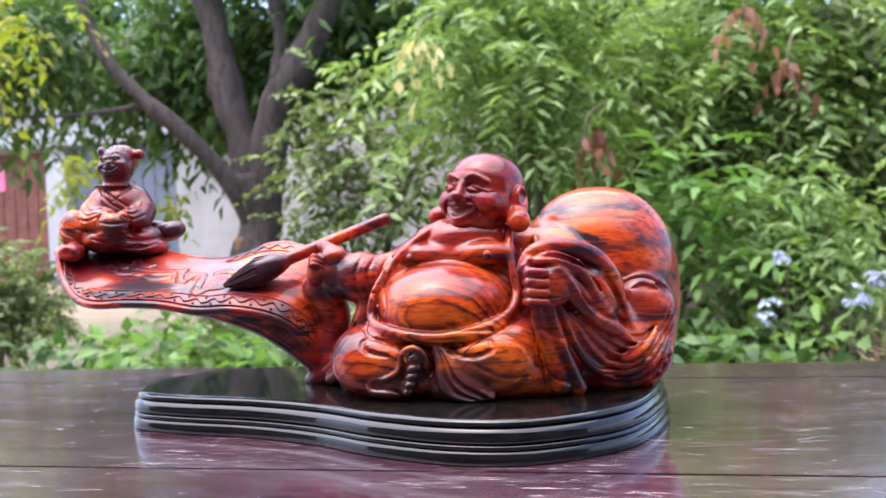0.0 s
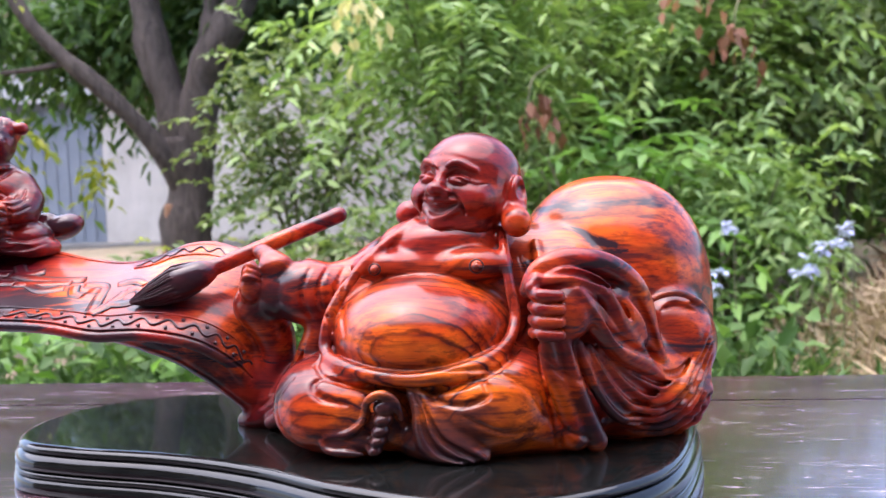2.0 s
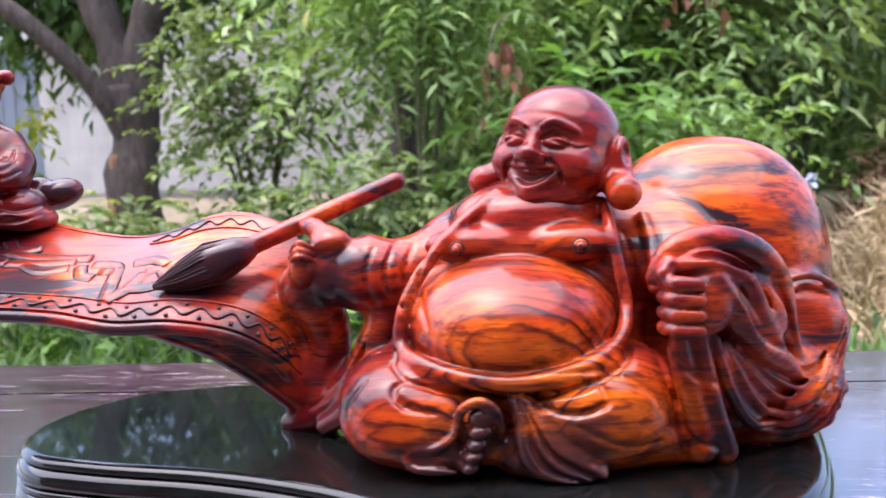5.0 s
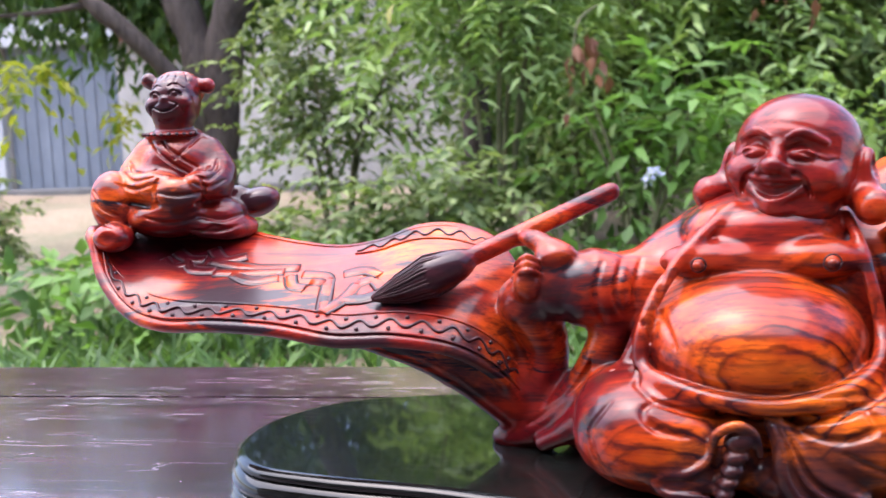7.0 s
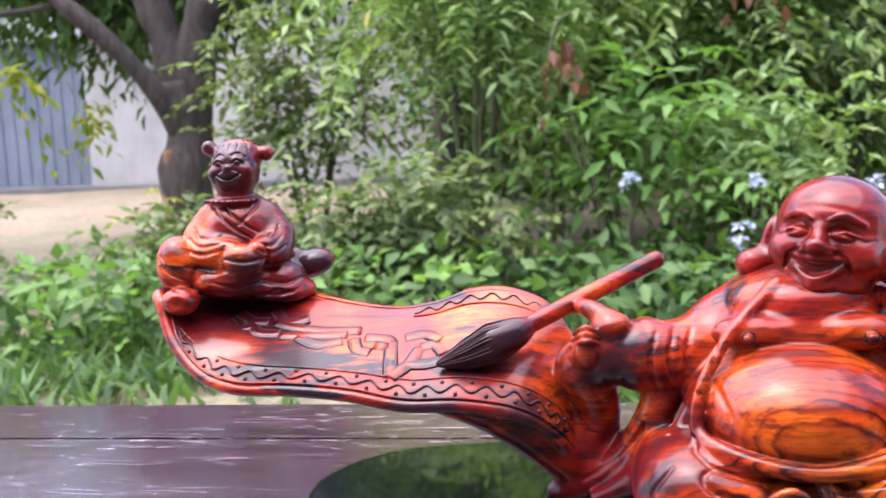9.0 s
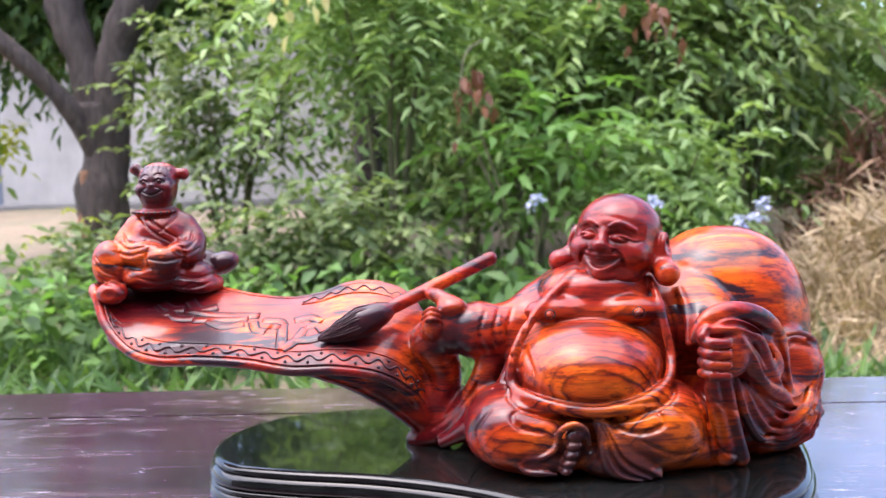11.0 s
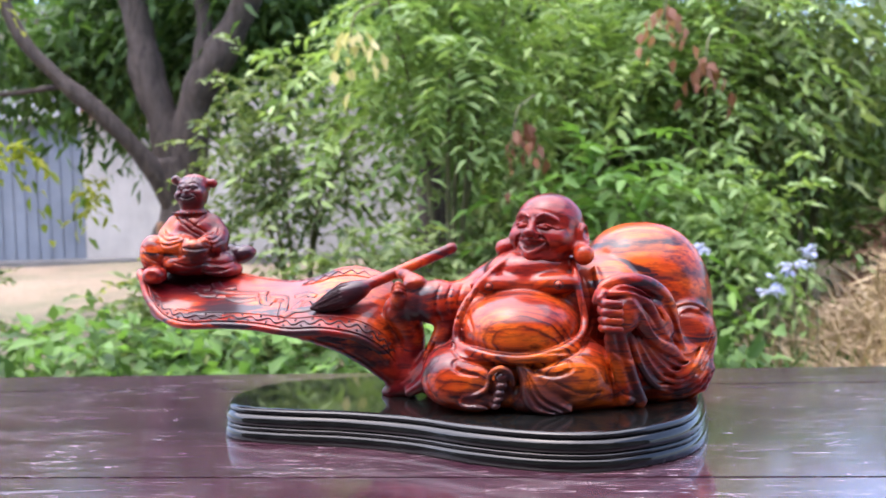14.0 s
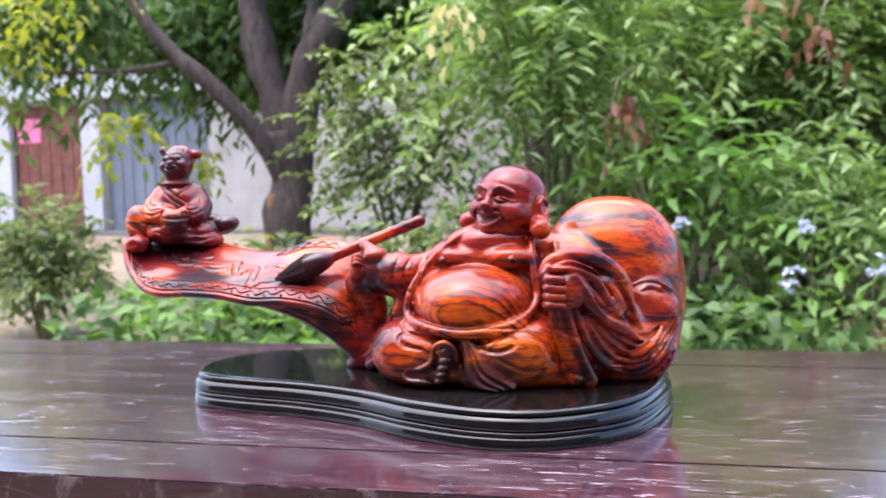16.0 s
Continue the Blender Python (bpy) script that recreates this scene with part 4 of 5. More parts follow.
        g.score([(s * 0.0026, 0.0912), (s * 0.0066, 0.0930), (s * 0.0112, 0.0900)], [0.0004, 0.0008, 0.0004], 0.0006)
        g.score([(s * 0.0040, 0.0810), (s * 0.0090, 0.0785), (s * 0.0108, 0.0745)], [0.0003, 0.0005, 0.0003], 0.0010)
    g.ball((0.0, -0.0182, 0.0826), (0.0026, 0.0024, 0.0020), 0.0012)
    g.score([(-0.0092, 0.0792), (-0.0050, 0.0762), (0.0, 0.0752), (0.0050, 0.0762), (0.0092, 0.0792)], [0.0005, 0.0009, 0.0010, 0.0009, 0.0005], 0.0004)
    g.score([(-0.0050, 0.0705), (0.0, 0.0692), (0.0050, 0.0705)], [0.0003, 0.0008, 0.0003], 0.0010)
    for k in range(5):
        g.score([(-0.0120 + 0.006 * k, 0.0945), (-0.0110 + 0.0055 * k, 0.0990), (-0.0080 + 0.004 * k, 0.1030)], [0.0003, 0.0007, 0.0003], 0.0006)
    v, f = g.skin()
    # the head is thrown back a little and turned
    w = np.clip((v[:, 2] - 0.063) / 0.010, 0, 1)[:, None]
    turned = (v - (0, 0, 0.068)) @ np.array(Euler((radians(-11), radians(-4), radians(-8))).to_matrix()).T * 0.95 + (0.003, 0, 0.0665)
    return v * (1 - w) + turned * w, f


def build_statue():
    plain, dark = [], []
    body = carve_body()
    hv, hf = carve_head()
    m = np.array(pose(0.0570, -0.005, 0.1840, -5, 4, -30)) @ np.diag((1.13, 1.08, 1.10, 1.0))
    head = (hv @ m[:3, :3].T + m[:3, 3], hf)
    cv, cf = carve_child()
    m = np.array(pose(-0.3035, 0.058, 0.1450, 0, 0, 6))
    child = (cv @ m[:3, :3].T + m[:3, 3], cf)
    fr, bk = scroll_edges(121)

    def on(u, w, lift):
        """A point on the scroll: u along it, w from the front edge (0) to the back edge (1)."""
        x = u * 120
        i = int(min(x, 119))
        t = x - i
        a, b = fr[i] * (1 - t) + fr[i + 1] * t, bk[i] * (1 - t) + bk[i + 1] * t
        p = a * (1 - w) + b * w
        p[2] -= 0.004 * w * (1 - w)
        across, along = b - a, fr[i + 1] - fr[i]
        nrm = np.cross(along, across)
        nrm /= np.linalg.norm(nrm) + 1e-9
        return p + nrm * lift

    # border with two rails, a wave and dots
    us = np.linspace(0.03, 0.97, 110)
    for w in (0.02, 0.20):
        plain.append(tube_mesh([on(u, w, 0.0044) for u in us], 0.0008, 6))
    dark.append(tube_mesh([on(u, 0.11 + 0.032 * math.cos((u - 0.05) * 118.1), 0.0044) for u in np.linspace(0.04, 0.96, 330)], 0.00085, 5))
    for i in range(34):
        p = on(0.05 + i * 0.0266, 0.11 + (0.05 if i % 2 else -0.05), 0.0042)
        dark.append(tube_mesh([p + (0, 0, 0.0), p + (0.0003, -0.0006, 0.0005)], 0.0012, 8))
    plain.append(tube_mesh([on(u, 0.98, 0.0036) for u in us], 0.0008, 6))
    plain.append(tube_mesh([on(u, 0.86, 0.0046) for u in np.linspace(0.55, 0.95, 60)], 0.0008, 6))
    dark.append(tube_mesh([on(u, 0.92 + 0.025 * math.cos((u - 0.05) * 118.1), 0.0044) for u in np.linspace(0.55, 0.95, 160)], 0.0008, 5))
    # darkened ground of the border
    ribbon = np.array([on(u, w, 0.0037) for u in np.linspace(0.30, 0.93, 90) for w in (0.035, 0.085, 0.135, 0.185)])
    i = (np.arange(89)[:, None] * 4 + np.arange(3)).reshape(-1)
    dark.append((ribbon, [tuple(int(v) for v in q) for q in np.stack([i, i + 4, i + 5, i + 1], 1)]))
    # two groups of cut strokes, too worn to be read
    for stroke in (((0.22, 0.56), (0.25, 0.50), (0.28, 0.56)), ((0.30, 0.74), (0.33, 0.64), (0.36, 0.72)), ((0.36, 0.52), (0.40, 0.45), (0.44, 0.52)), ((0.555, 0.60), (0.60, 0.64), (0.64, 0.56)), ((0.24, 0.66), (0.27, 0.60), (0.30, 0.62)), ((0.27, 0.60), (0.29, 0.50), (0.33, 0.52)), ((0.31, 0.62), (0.38, 0.60), (0.46, 0.66)),
                   ((0.33, 0.50), (0.39, 0.55), (0.44, 0.60)), ((0.455, 0.56), (0.475, 0.44), (0.50, 0.42)), ((0.475, 0.58), (0.52, 0.58), (0.535, 0.48)),
                   ((0.50, 0.50), (0.53, 0.50)), ((0.53, 0.56), (0.545, 0.38), (0.56, 0.20)), ((0.56, 0.20), (0.585, 0.34), (0.60, 0.50)),
                   ((0.60, 0.50), (0.63, 0.52), (0.655, 0.42)), ((0.575, 0.34), (0.62, 0.34), (0.65, 0.36))):
        pts = smooth_line([on(u, w, 0.0050) for u, w in stroke], 6) if len(stroke) > 2 else np.array([on(u, w, 0.0050) for u, w in stroke])
        dark.append(tube_mesh(pts, 0.0046, 8, 0.14, (0.0, -0.5, 0.87)))
        plain.append(tube_mesh(pts, 0.0032, 8, 0.27, (0.0, -0.5, 0.87)))
    # bristles of the carved brush
    axis = smooth_line([(-0.116, -0.0095, 0.1330), (-0.122, -0.0128, 0.1300), (-0.132, -0.0152, 0.1265), (-0.147, -0.0172, 0.1205), (-0.164, -0.0192, 0.1150)], 5)
    width = np.interp(np.linspace(0, 1, len(axis)), [0, 0.25, 0.5, 0.75, 1], [0.0060, 0.0093, 0.0112, 0.0080, 0.0011])
    for i in range(17):
        a = math.pi * (0.02 + 0.96 * i / 16)
        across = np.array((-0.32, 0.10, 0.94)) * math.cos(a) + np.array((-0.25, -0.95, 0.1)) * math.sin(a)
        pts = axis + across * width[:, None] * (1 + 0.05 * math.sin(i * 2.1))
        dark.append(tube_mesh(pts, np.linspace(0.0009, 0.0004, len(pts)), 5))
    # cord under the ferrule, ring on the nipples, coin on the shoe
    for c, r in (((0.0645, -0.0508, 0.1350), 0.0040), ((0.0035, -0.0478, 0.1345), 0.0034)):
        ang = np.linspace(0, 2 * math.pi, 18)
        dark.append(tube_mesh(np.stack([c[0] + r * np.cos(ang), c[1] + 0.0006 + 0 * ang, c[2] + r * np.sin(ang)], 1), 0.0005, 5))
    for i in range(11):
        a = math.pi * (0.08 + 0.84 * i / 10)
        c = np.array((-0.3035, 0.056, 0.2072)) + np.array((-0.0178 * math.cos(a), -0.0165 * math.sin(a), 0))
        dark.append(tube_mesh([c, c + (0.0002, -0.0008, 0.0004)], 0.0012, 7))
    vs, fs, mats, at = [], [], [], 0
    for group, index in (((body, head, child), 0), (plain, 0), (dark, 1)):
        for v, f in group:
            vs.append(np.asarray(v))
            fs += [tuple(int(i) + at for i in q) for q in (f.tolist() if isinstance(f, np.ndarray) else f)]
            mats += [index] * (len(f))
            at += len(v)
    me = bpy.data.meshes.new("statue")
    me.from_pydata(np.concatenate(vs).tolist(), [], fs)
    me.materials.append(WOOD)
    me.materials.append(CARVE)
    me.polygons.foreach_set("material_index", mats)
    me.shade_smooth()
    ob = new("statue", me)
    return tagged(ob, "lacquered red rosewood carving of a laughing seated monk", "statue")


build_statue()

# ---- the garden behind ----
rng = np.random.default_rng(7)
GROUND = -0.75


def unit(v):
    return v / (np.linalg.norm(v, axis=-1, keepdims=True) + 1e-9)


def leaf_mesh(name, p, d, length, width, material, parent, label="", droop=0.18, kind=""):
    """One mesh of many folded leaves: feet p, directions d."""
    n = len(p)
    length = np.broadcast_to(length, (n,))[:, None] * rng.uniform(0.75, 1.25, (n, 1))
    width = np.broadcast_to(width, (n,))[:, None] * rng.uniform(0.8, 1.2, (n, 1))
    d = unit(d)
    up = unit(np.array((0, 0, 1.0)) + rng.normal(0, 0.45, (n, 3)))
    s = unit(np.cross(d, up))
    q = unit(np.cross(s, d))
    v = np.empty((n, 6, 3))
    v[:, 0] = p
    v[:, 1] = p + d * length * 0.42 + s * width * 0.5 + q * width * 0.16
    v[:, 2] = p + d * length * 0.42 - s * width * 0.5 + q * width * 0.16
    v[:, 3] = p + d * length * 0.45 - q * width * 0.03
    v[:, 4] = p + d * length - q * length * droop
    v[:, 5] = p + d * length * 0.75 - q * length * droop * 0.45 + s * width * 0.30
    base = (np.arange(n) * 6)[:, None]
    f = np.concatenate([base + np.array(t) for t in ((0, 3, 1), (1, 3, 5), (5, 3, 4), (0, 2, 3), (3, 2, 4))])
    me = bpy.data.meshes.new(name)
    me.vertices.add(n * 6)
    me.vertices.foreach_set("co", v.reshape(-1))
    me.loops.add(len(f) * 3)
    me.loops.foreach_set("vertex_index", f.reshape(-1).astype(np.int32))
    me.polygons.add(len(f))
    me.polygons.foreach_set("loop_start", np.arange(0, len(f) * 3, 3, dtype=np.int32))
    me.polygons.foreach_set("loop_total", np.full(len(f), 3, np.int32))
    me.update(calc_edges=True)
    me.materials.append(material)
    ob = new(name, me)
    ob.parent = parent
    return tagged(ob, label, kind=kind)


def sprays(centre, radii, count, per, length, spread=0.6, hang=0.5, shell=0.55, reach=None):
    """Feet and directions of leaves that sit in two rows along many drooping twigs."""
    c, r = np.asarray(centre, float), np.asarray(radii, float)
    u = unit(rng.normal(size=(count, 3)))
    rad = rng.uniform(shell, 1.0, (count, 1)) ** 0.6
    lump = 1 + 0.22 * np.sin(3.1 * u[:, :1] + 1.7 * u[:, 2:] + c[0]) + 0.16 * np.sin(6.3 * u[:, 2:] + 5 * u[:, 1:2])
    o = c + u * r * rad * lump
    nest = rng.integers(0, max(1, count // 7), count)
    o = 0.35 * o + 0.65 * o[nest] + rng.normal(0, 0.10, (count, 3)) * r
    d = unit(u * (1, 1, 0.6) + rng.normal(0, 0.55, (count, 3)) + (0, 0, 0.15))
    reach = reach or length * per * 0.32
    t = np.linspace(0.05, 1, per)[None, :, None]
    line = o[:, None] + d[:, None] * reach * t + np.array((0, 0, -1.0)) * (hang * reach * t * t)
    tang = unit(d[:, None] + np.array((0, 0, -1.0)) * (2 * hang * t))
    side = unit(np.cross(tang, (0, 0, 1.0)))
    sign = np.where(np.arange(per) % 2 == 0, 1.0, -1.0)[None, :, None]
    ld = tang * 0.55 + side * sign * spread + rng.normal(0, 0.18, line.shape)
    return line.reshape(-1, 3), ld.reshape(-1, 3)


def wood_mesh(name, limbs, material, parent, sides=9):
    """Tapered limbs with uneven, bending lines, joined in one mesh."""
    vs, fs, at = [], [], 0
    for pts, r0, r1 in limbs:
        line = smooth_line(pts, 7)
        k = np.linspace(0, 1, len(line))
        rad = (r0 + (r1 - r0) * k) * (1 + 0.09 * np.sin(k * 17 + pts[0][0]) + 0.05 * np.sin(k * 41))
        line = line + np.stack([np.sin(k * 11 + pts[0][1]), np.cos(k * 9), 0 * k], 1) * rad[:, None] * 0.18
        v, f = tube_mesh(line, rad, sides)
        vs.append(v)
        fs += [tuple(i + at for i in q) for q in f]
        at += len(v)
    return mesh_of(name, np.concatenate(vs), fs, material, parent, smooth=True)


def shrub(name, label, x, y, height, radii, leaf, count, per, material, width=0.42, spread=0.6, hang=0.4, shell=0.35, stems=5, lift=0.55, group="", extra=None):
    """A shrub or sapling: a fan of stems and a crown of leaves on twigs."""
    t = thing(name, label, "shrub" if name == "shrub" else name.split("_")[-1], (x, y, GROUND), group)
    cz = height * lift
    for i in range(stems):
        a = rng.uniform(0, 6.28)
        e = np.array((math.cos(a) * radii[0] * 0.7, math.sin(a) * radii[1] * 0.7, cz + radii[2] * rng.uniform(0.1, 0.8)))
        wood_mesh("stem", [([(math.cos(a) * 0.04, math.sin(a) * 0.04, -0.02), (e[0] * 0.3, e[1] * 0.3, e[2] * 0.5), tuple(e)], 0.014 + 0.006 * height / 2, 0.004)], STEM, t, 6)
    p, d = sprays((0, 0, cz), radii, count, per, leaf, spread, hang, shell)
    keep = p[:, 2] > 0.03
    leaf_mesh("foliage", p[keep], d[keep], leaf, leaf * width, material, t)
    if extra:
        mat, n, size, nm = extra
        p, d = sprays((0, 0, cz + 0.1), radii, n, 6, size, spread, hang, 0.8)
        leaf_mesh(nm, p, d, size, size * width, mat, t, kind="stuff")
    return t


# ground: one sheet that rises a little to the house
gx, gy = np.concatenate([np.linspace(-400, -15, 8), np.linspace(-14, 14, 57), np.linspace(15, 400, 8)]), np.concatenate([np.linspace(-400, -8, 8), np.linspace(-7, 22, 59), np.linspace(23, 400, 8)])
X, Y = np.meshgrid(gx, gy, indexing="ij")
near = np.exp(-((X / 30) ** 2 + (Y / 30) ** 2))
Z = GROUND + near * (0.035 * np.sin(X * 1.9 + Y) + 0.03 * np.sin(Y * 2.3 - X * 0.7)) * (np.abs(X) + np.abs(Y) > 1.3)
Z += 0.26 / (1 + np.exp(-(Y - 9.0) * 0.9)) * (np.abs(X) < 30)
n1 = len(gy)
idx = np.arange(len(gx) * n1).reshape(len(gx), n1)
quads = np.stack([idx[:-1, :-1], idx[1:, :-1], idx[1:, 1:], idx[:-1, 1:]], -1).reshape(-1, 4)
ground = mesh_of("ground", np.stack([X, Y, Z], -1).reshape(-1, 3), quads, EARTH, smooth=True)
tagged(ground, "bare tan soil with litter and weeds", "ground", kind="structure")

# ---- the house ----
HY = 13.0
house = thing("house", "low pale plastered house with brown door and grey shutter", "house", (-6.5, HY, -0.52))


def hbox(name, x0, x1, y0, y1, z0, z1, mat, parent=house, label="", bevel=0.01):
    off = Vector((6.5, -HY, 0.52))
    bm = slab((x1 - x0, y1 - y0, z1 - z0), ((x0 + x1) / 2 + off.x, (y0 + y1) / 2 + off.y, (z0 + z1) / 2 + off.z), bevel)
    return part(name, bm, mat, parent, label)


hbox("wall", -13.5, -10.28, HY, HY + 0.2, -0.52, 3.0, PLASTER)
hbox("wall", -8.62, -8.55, HY, HY + 0.2, -0.52, 3.0, PLASTER)
hbox("wall", -6.80, -1.6, HY, HY + 0.2, -0.52, 3.0, PLASTER)
hbox("lintel", -10.28, -8.62, HY, HY + 0.2, 1.56, 3.0, PLASTER)
hbox("lintel", -8.55, -6.80, HY, HY + 0.2, 1.75, 3.0, PLASTER)
hbox("back_wall", -13.5, -1.6, HY + 3.8, HY + 4.0, -0.52, 3.0, PLASTER)
hbox("side_wall", -13.5, -13.3, HY + 0.21, HY + 3.79, -0.52, 3.0, PLASTER)
hbox("side_wall", -1.8, -1.6, HY + 0.21, HY + 3.79, -0.52, 3.0, PLASTER)
hbox("roof", -14.0, -1.2, HY - 0.7, HY + 4.4, 3.01, 3.14, ROOF)
hbox("pillar", -10.44, -10.20, HY - 0.14, HY - 0.01, -0.50, 2.2, WHITE)
hbox("pillar", -8.92, -8.58, HY - 0.14, HY - 0.01, -0.50, 2.2, WHITE)
hbox("fascia", -13.4, -6.6, HY - 0.24, HY - 0.15, 1.62, 1.95, WHITE)
hbox("step", -13.4, -1.6, HY - 0.9, HY - 0.25, -0.62, -0.44, YARD)
door = hbox("door", -10.19, -8.93, HY + 0.02, HY + 0.08, -0.50, 1.55, DOORWOOD, house, "brown plank door with pink paper")
for i in range(6):
    hbox("door_plank", -10.17 + i * 0.205, -10.17 + i * 0.205 + 0.195, HY - 0.005, HY + 0.018, -0.48, 1.53, DOORWOOD, door, "", 0.006)
hbox("paper", -10.13, -9.72, HY - 0.016, HY - 0.008, 0.98, 1.36, PINK, door, "bright pink paper", 0.002)
shutter = hbox("shutter", -8.54, -6.81, HY + 0.03, HY + 0.07, -0.50, 1.74, GREY, house, "blue-grey metal shutter")
for i in range(9):
    hbox("rib", -8.52 + i * 0.19, -8.52 + i * 0.19 + 0.03, HY + 0.012, HY + 0.029, -0.48, 1.72, GREY, shutter, "", 0.004)
hbox("beam", -6.55, -5.75, HY - 0.5, HY - 0.02, 1.60, 1.80, DOORWOOD, house, "dark weathered beam end")

# ---- the big forked tree ----
TX, TY = -2.72, 6.3
tree = thing("tree", "old forked tree with rough brown bark and dark leaves", "tree", (TX, TY, GROUND))
wood_mesh("trunk", [([(0.02, 0, -0.05), (0.0, 0, 0.5), (-0.02, 0, 1.0), (-0.03, 0.0, 1.38)], 0.19, 0.165)], BARK, tree, 14)
wood_mesh("limb", [([(-0.06, 0, 1.25), (-0.14, 0, 1.8), (-0.30, 0, 2.4), (-0.50, 0.1, 3.2)], 0.150, 0.10)], BARK, tree, 12)
wood_mesh("limb", [([(0.02, 0, 1.25), (0.14, -0.05, 1.72), (0.42, -0.1, 2.15), (0.72, -0.2, 2.7), (1.1, -0.3, 3.5)], 0.150, 0.085)], BARK, tree, 12)
wood_mesh("limb", [([(0.14, -0.02, 1.75), (0.24, 0, 2.2), (0.16, 0.05, 2.8)], 0.09, 0.05)], BARK, tree, 10)
wood_mesh("limb", [([(-0.04, -0.05, 0.98), (-0.20, -0.2, 1.36), (-0.44, -0.35, 1.70), (-0.72, -0.45, 1.96), (-0.96, -0.5, 2.26), (-1.15, -0.5, 2.8)], 0.080, 0.040)], BARK, tree, 10)
wood_mesh("limb", [([(-0.66, -0.42, 1.90), (-1.1, -0.5, 1.84), (-1.7, -0.6, 1.84)], 0.025, 0.012)], BARK, tree, 8)
wood_mesh("dead_bark", [([(-0.10, -0.14, 0.10), (-0.13, -0.15, 0.5), (-0.10, -0.15, 0.88)], 0.05, 0.03)], bark("raw_orange_bark", (0.20, 0.095, 0.05), (0.42, 0.23, 0.13)), tree, 7)
ps, ds = [], []
for c, r, n in (((-1.1, 0.6, 2.35), (0.7, 0.3, 0.35), 90), ((0.3, 0.5, 2.55), (0.9, 0.3, 0.3), 90), ((-0.9, 1.2, 2.65), (1.5, 0.7, 0.5), 400), ((0.6, 1.2, 2.65), (1.2, 0.7, 0.5), 320), ((-1.9, -0.3, 2.45), (0.9, 0.8, 0.55), 240), ((-0.55, 0.9, 2.2), (0.8, 0.4, 0.4), 160), ((0.1, 0.6, 3.4), (2.2, 1.5, 0.6), 420)):
    p, d = sprays(c, r, n, 9, 0.17, 0.55, 0.9, 0.1, 0.45)
    ps.append(p), ds.append(d)
leaf_mesh("crown", np.concatenate(ps), np.concatenate(ds), 0.17, 0.052, LEAF_DARK, tree)
# leaves of the tree coloured as if the sun shone through them
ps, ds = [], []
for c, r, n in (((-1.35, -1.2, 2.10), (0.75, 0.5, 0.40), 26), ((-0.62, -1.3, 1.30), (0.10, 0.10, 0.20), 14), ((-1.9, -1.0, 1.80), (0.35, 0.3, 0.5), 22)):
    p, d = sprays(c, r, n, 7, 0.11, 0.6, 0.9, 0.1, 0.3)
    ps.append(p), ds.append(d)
leaf_mesh("sun_painted_leaves", np.concatenate(ps), np.concatenate(ds), 0.11, 0.048, LEAF_YELLOW, tree, "leaves coloured bright yellow as if backlit")
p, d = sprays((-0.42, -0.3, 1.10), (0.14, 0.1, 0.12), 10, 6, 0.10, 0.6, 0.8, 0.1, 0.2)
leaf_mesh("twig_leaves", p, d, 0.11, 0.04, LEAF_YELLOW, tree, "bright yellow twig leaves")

# ---- shrubs, nearest first ----
shrub("shrub", "small-leaved green shrub beside the tree", -1.62, 5.5, 2.3, (0.75, 0.6, 0.95), 0.085, 230, 12, LEAF_MID, 0.45, 0.7, 0.35, 0.1)
shrub("shrub", "feathery pale green fern-leaved shrub", -0.55, 4.9, 2.8, (0.85, 0.55, 1.05), 0.115, 300, 16, LEAF_PALE, 0.30, 0.85, 0.45, 0.1, lift=0.68)
shrub("shrub", "feathery green shrub with drooping fronds", 0.75, 5.6, 2.6, (1.0, 0.7, 0.95), 0.13, 330, 16, LEAF_PALE, 0.28, 0.85, 0.5, 0.1, lift=0.70)
shrub("shrub", "dense mid-green leafy shrub", 0.35, 6.4, 2.6, (1.2, 0.6, 1.1), 0.10, 430, 12, LEAF_MID, 0.42, 0.7, 0.4, 0.1)
shrub("shrub", "broad-leaved green shrub with pink young shoots", 1.75, 6.0, 2.6, (0.95, 0.7, 0.85), 0.17, 230, 12, LEAF_MID, 0.32, 0.7, 0.7, 0.1, lift=0.72)
shrub("shrub", "tall green leafy shrub", 3.1, 6.8, 2.4, (1.2, 0.8, 0.95), 0.11, 420, 13, LEAF_PALE, 0.36, 0.7, 0.5, 0.1, lift=0.62)
shrub("shrub", "low broad-leaved green shrub", 0.95, 4.7, 1.15, (0.62, 0.45, 0.5), 0.10, 240, 11, LEAF_PALE, 0.34, 0.75, 0.5, 0.1, lift=0.6)
shrub("shrub", "bright green palmate-leaved sapling", 0.20, 4.4, 1.25, (0.38, 0.3, 0.42), 0.15, 42, 11, LEAF_LIME, 0.30, 0.8, 0.5, 0.1, lift=0.68)
shrub("shrub", "low green weedy shrub behind the table", -0.85, 4.2, 1.0, (0.8, 0.45, 0.42), 0.08, 240, 11, LEAF_MID, 0.42, 0.75, 0.4, 0.1, lift=0.5)
shrub("shrub", "low yellow-green weedy bush", -1.9, 4.4, 0.72, (0.75, 0.5, 0.32), 0.085, 190, 10, LEAF_MID, 0.45, 0.7, 0.35, 0.1, lift=0.5, extra=(LEAF_YELLOW, 10, 0.05, "yellow_blossom"))
shrub("shrub", "grey-green bush before the house", -3.75, 4.6, 1.0, (0.50, 0.5, 0.46), 0.07, 300, 11, LEAF_MID, 0.42, 0.7, 0.3, 0.1, lift=0.55)
shrub("shrub", "low green bush by the dry grass", 2.75, 5.9, 1.5, (0.7, 0.45, 0.6), 0.09, 220, 11, LEAF_PALE, 0.34, 0.7, 0.5, 0.1, lift=0.55)
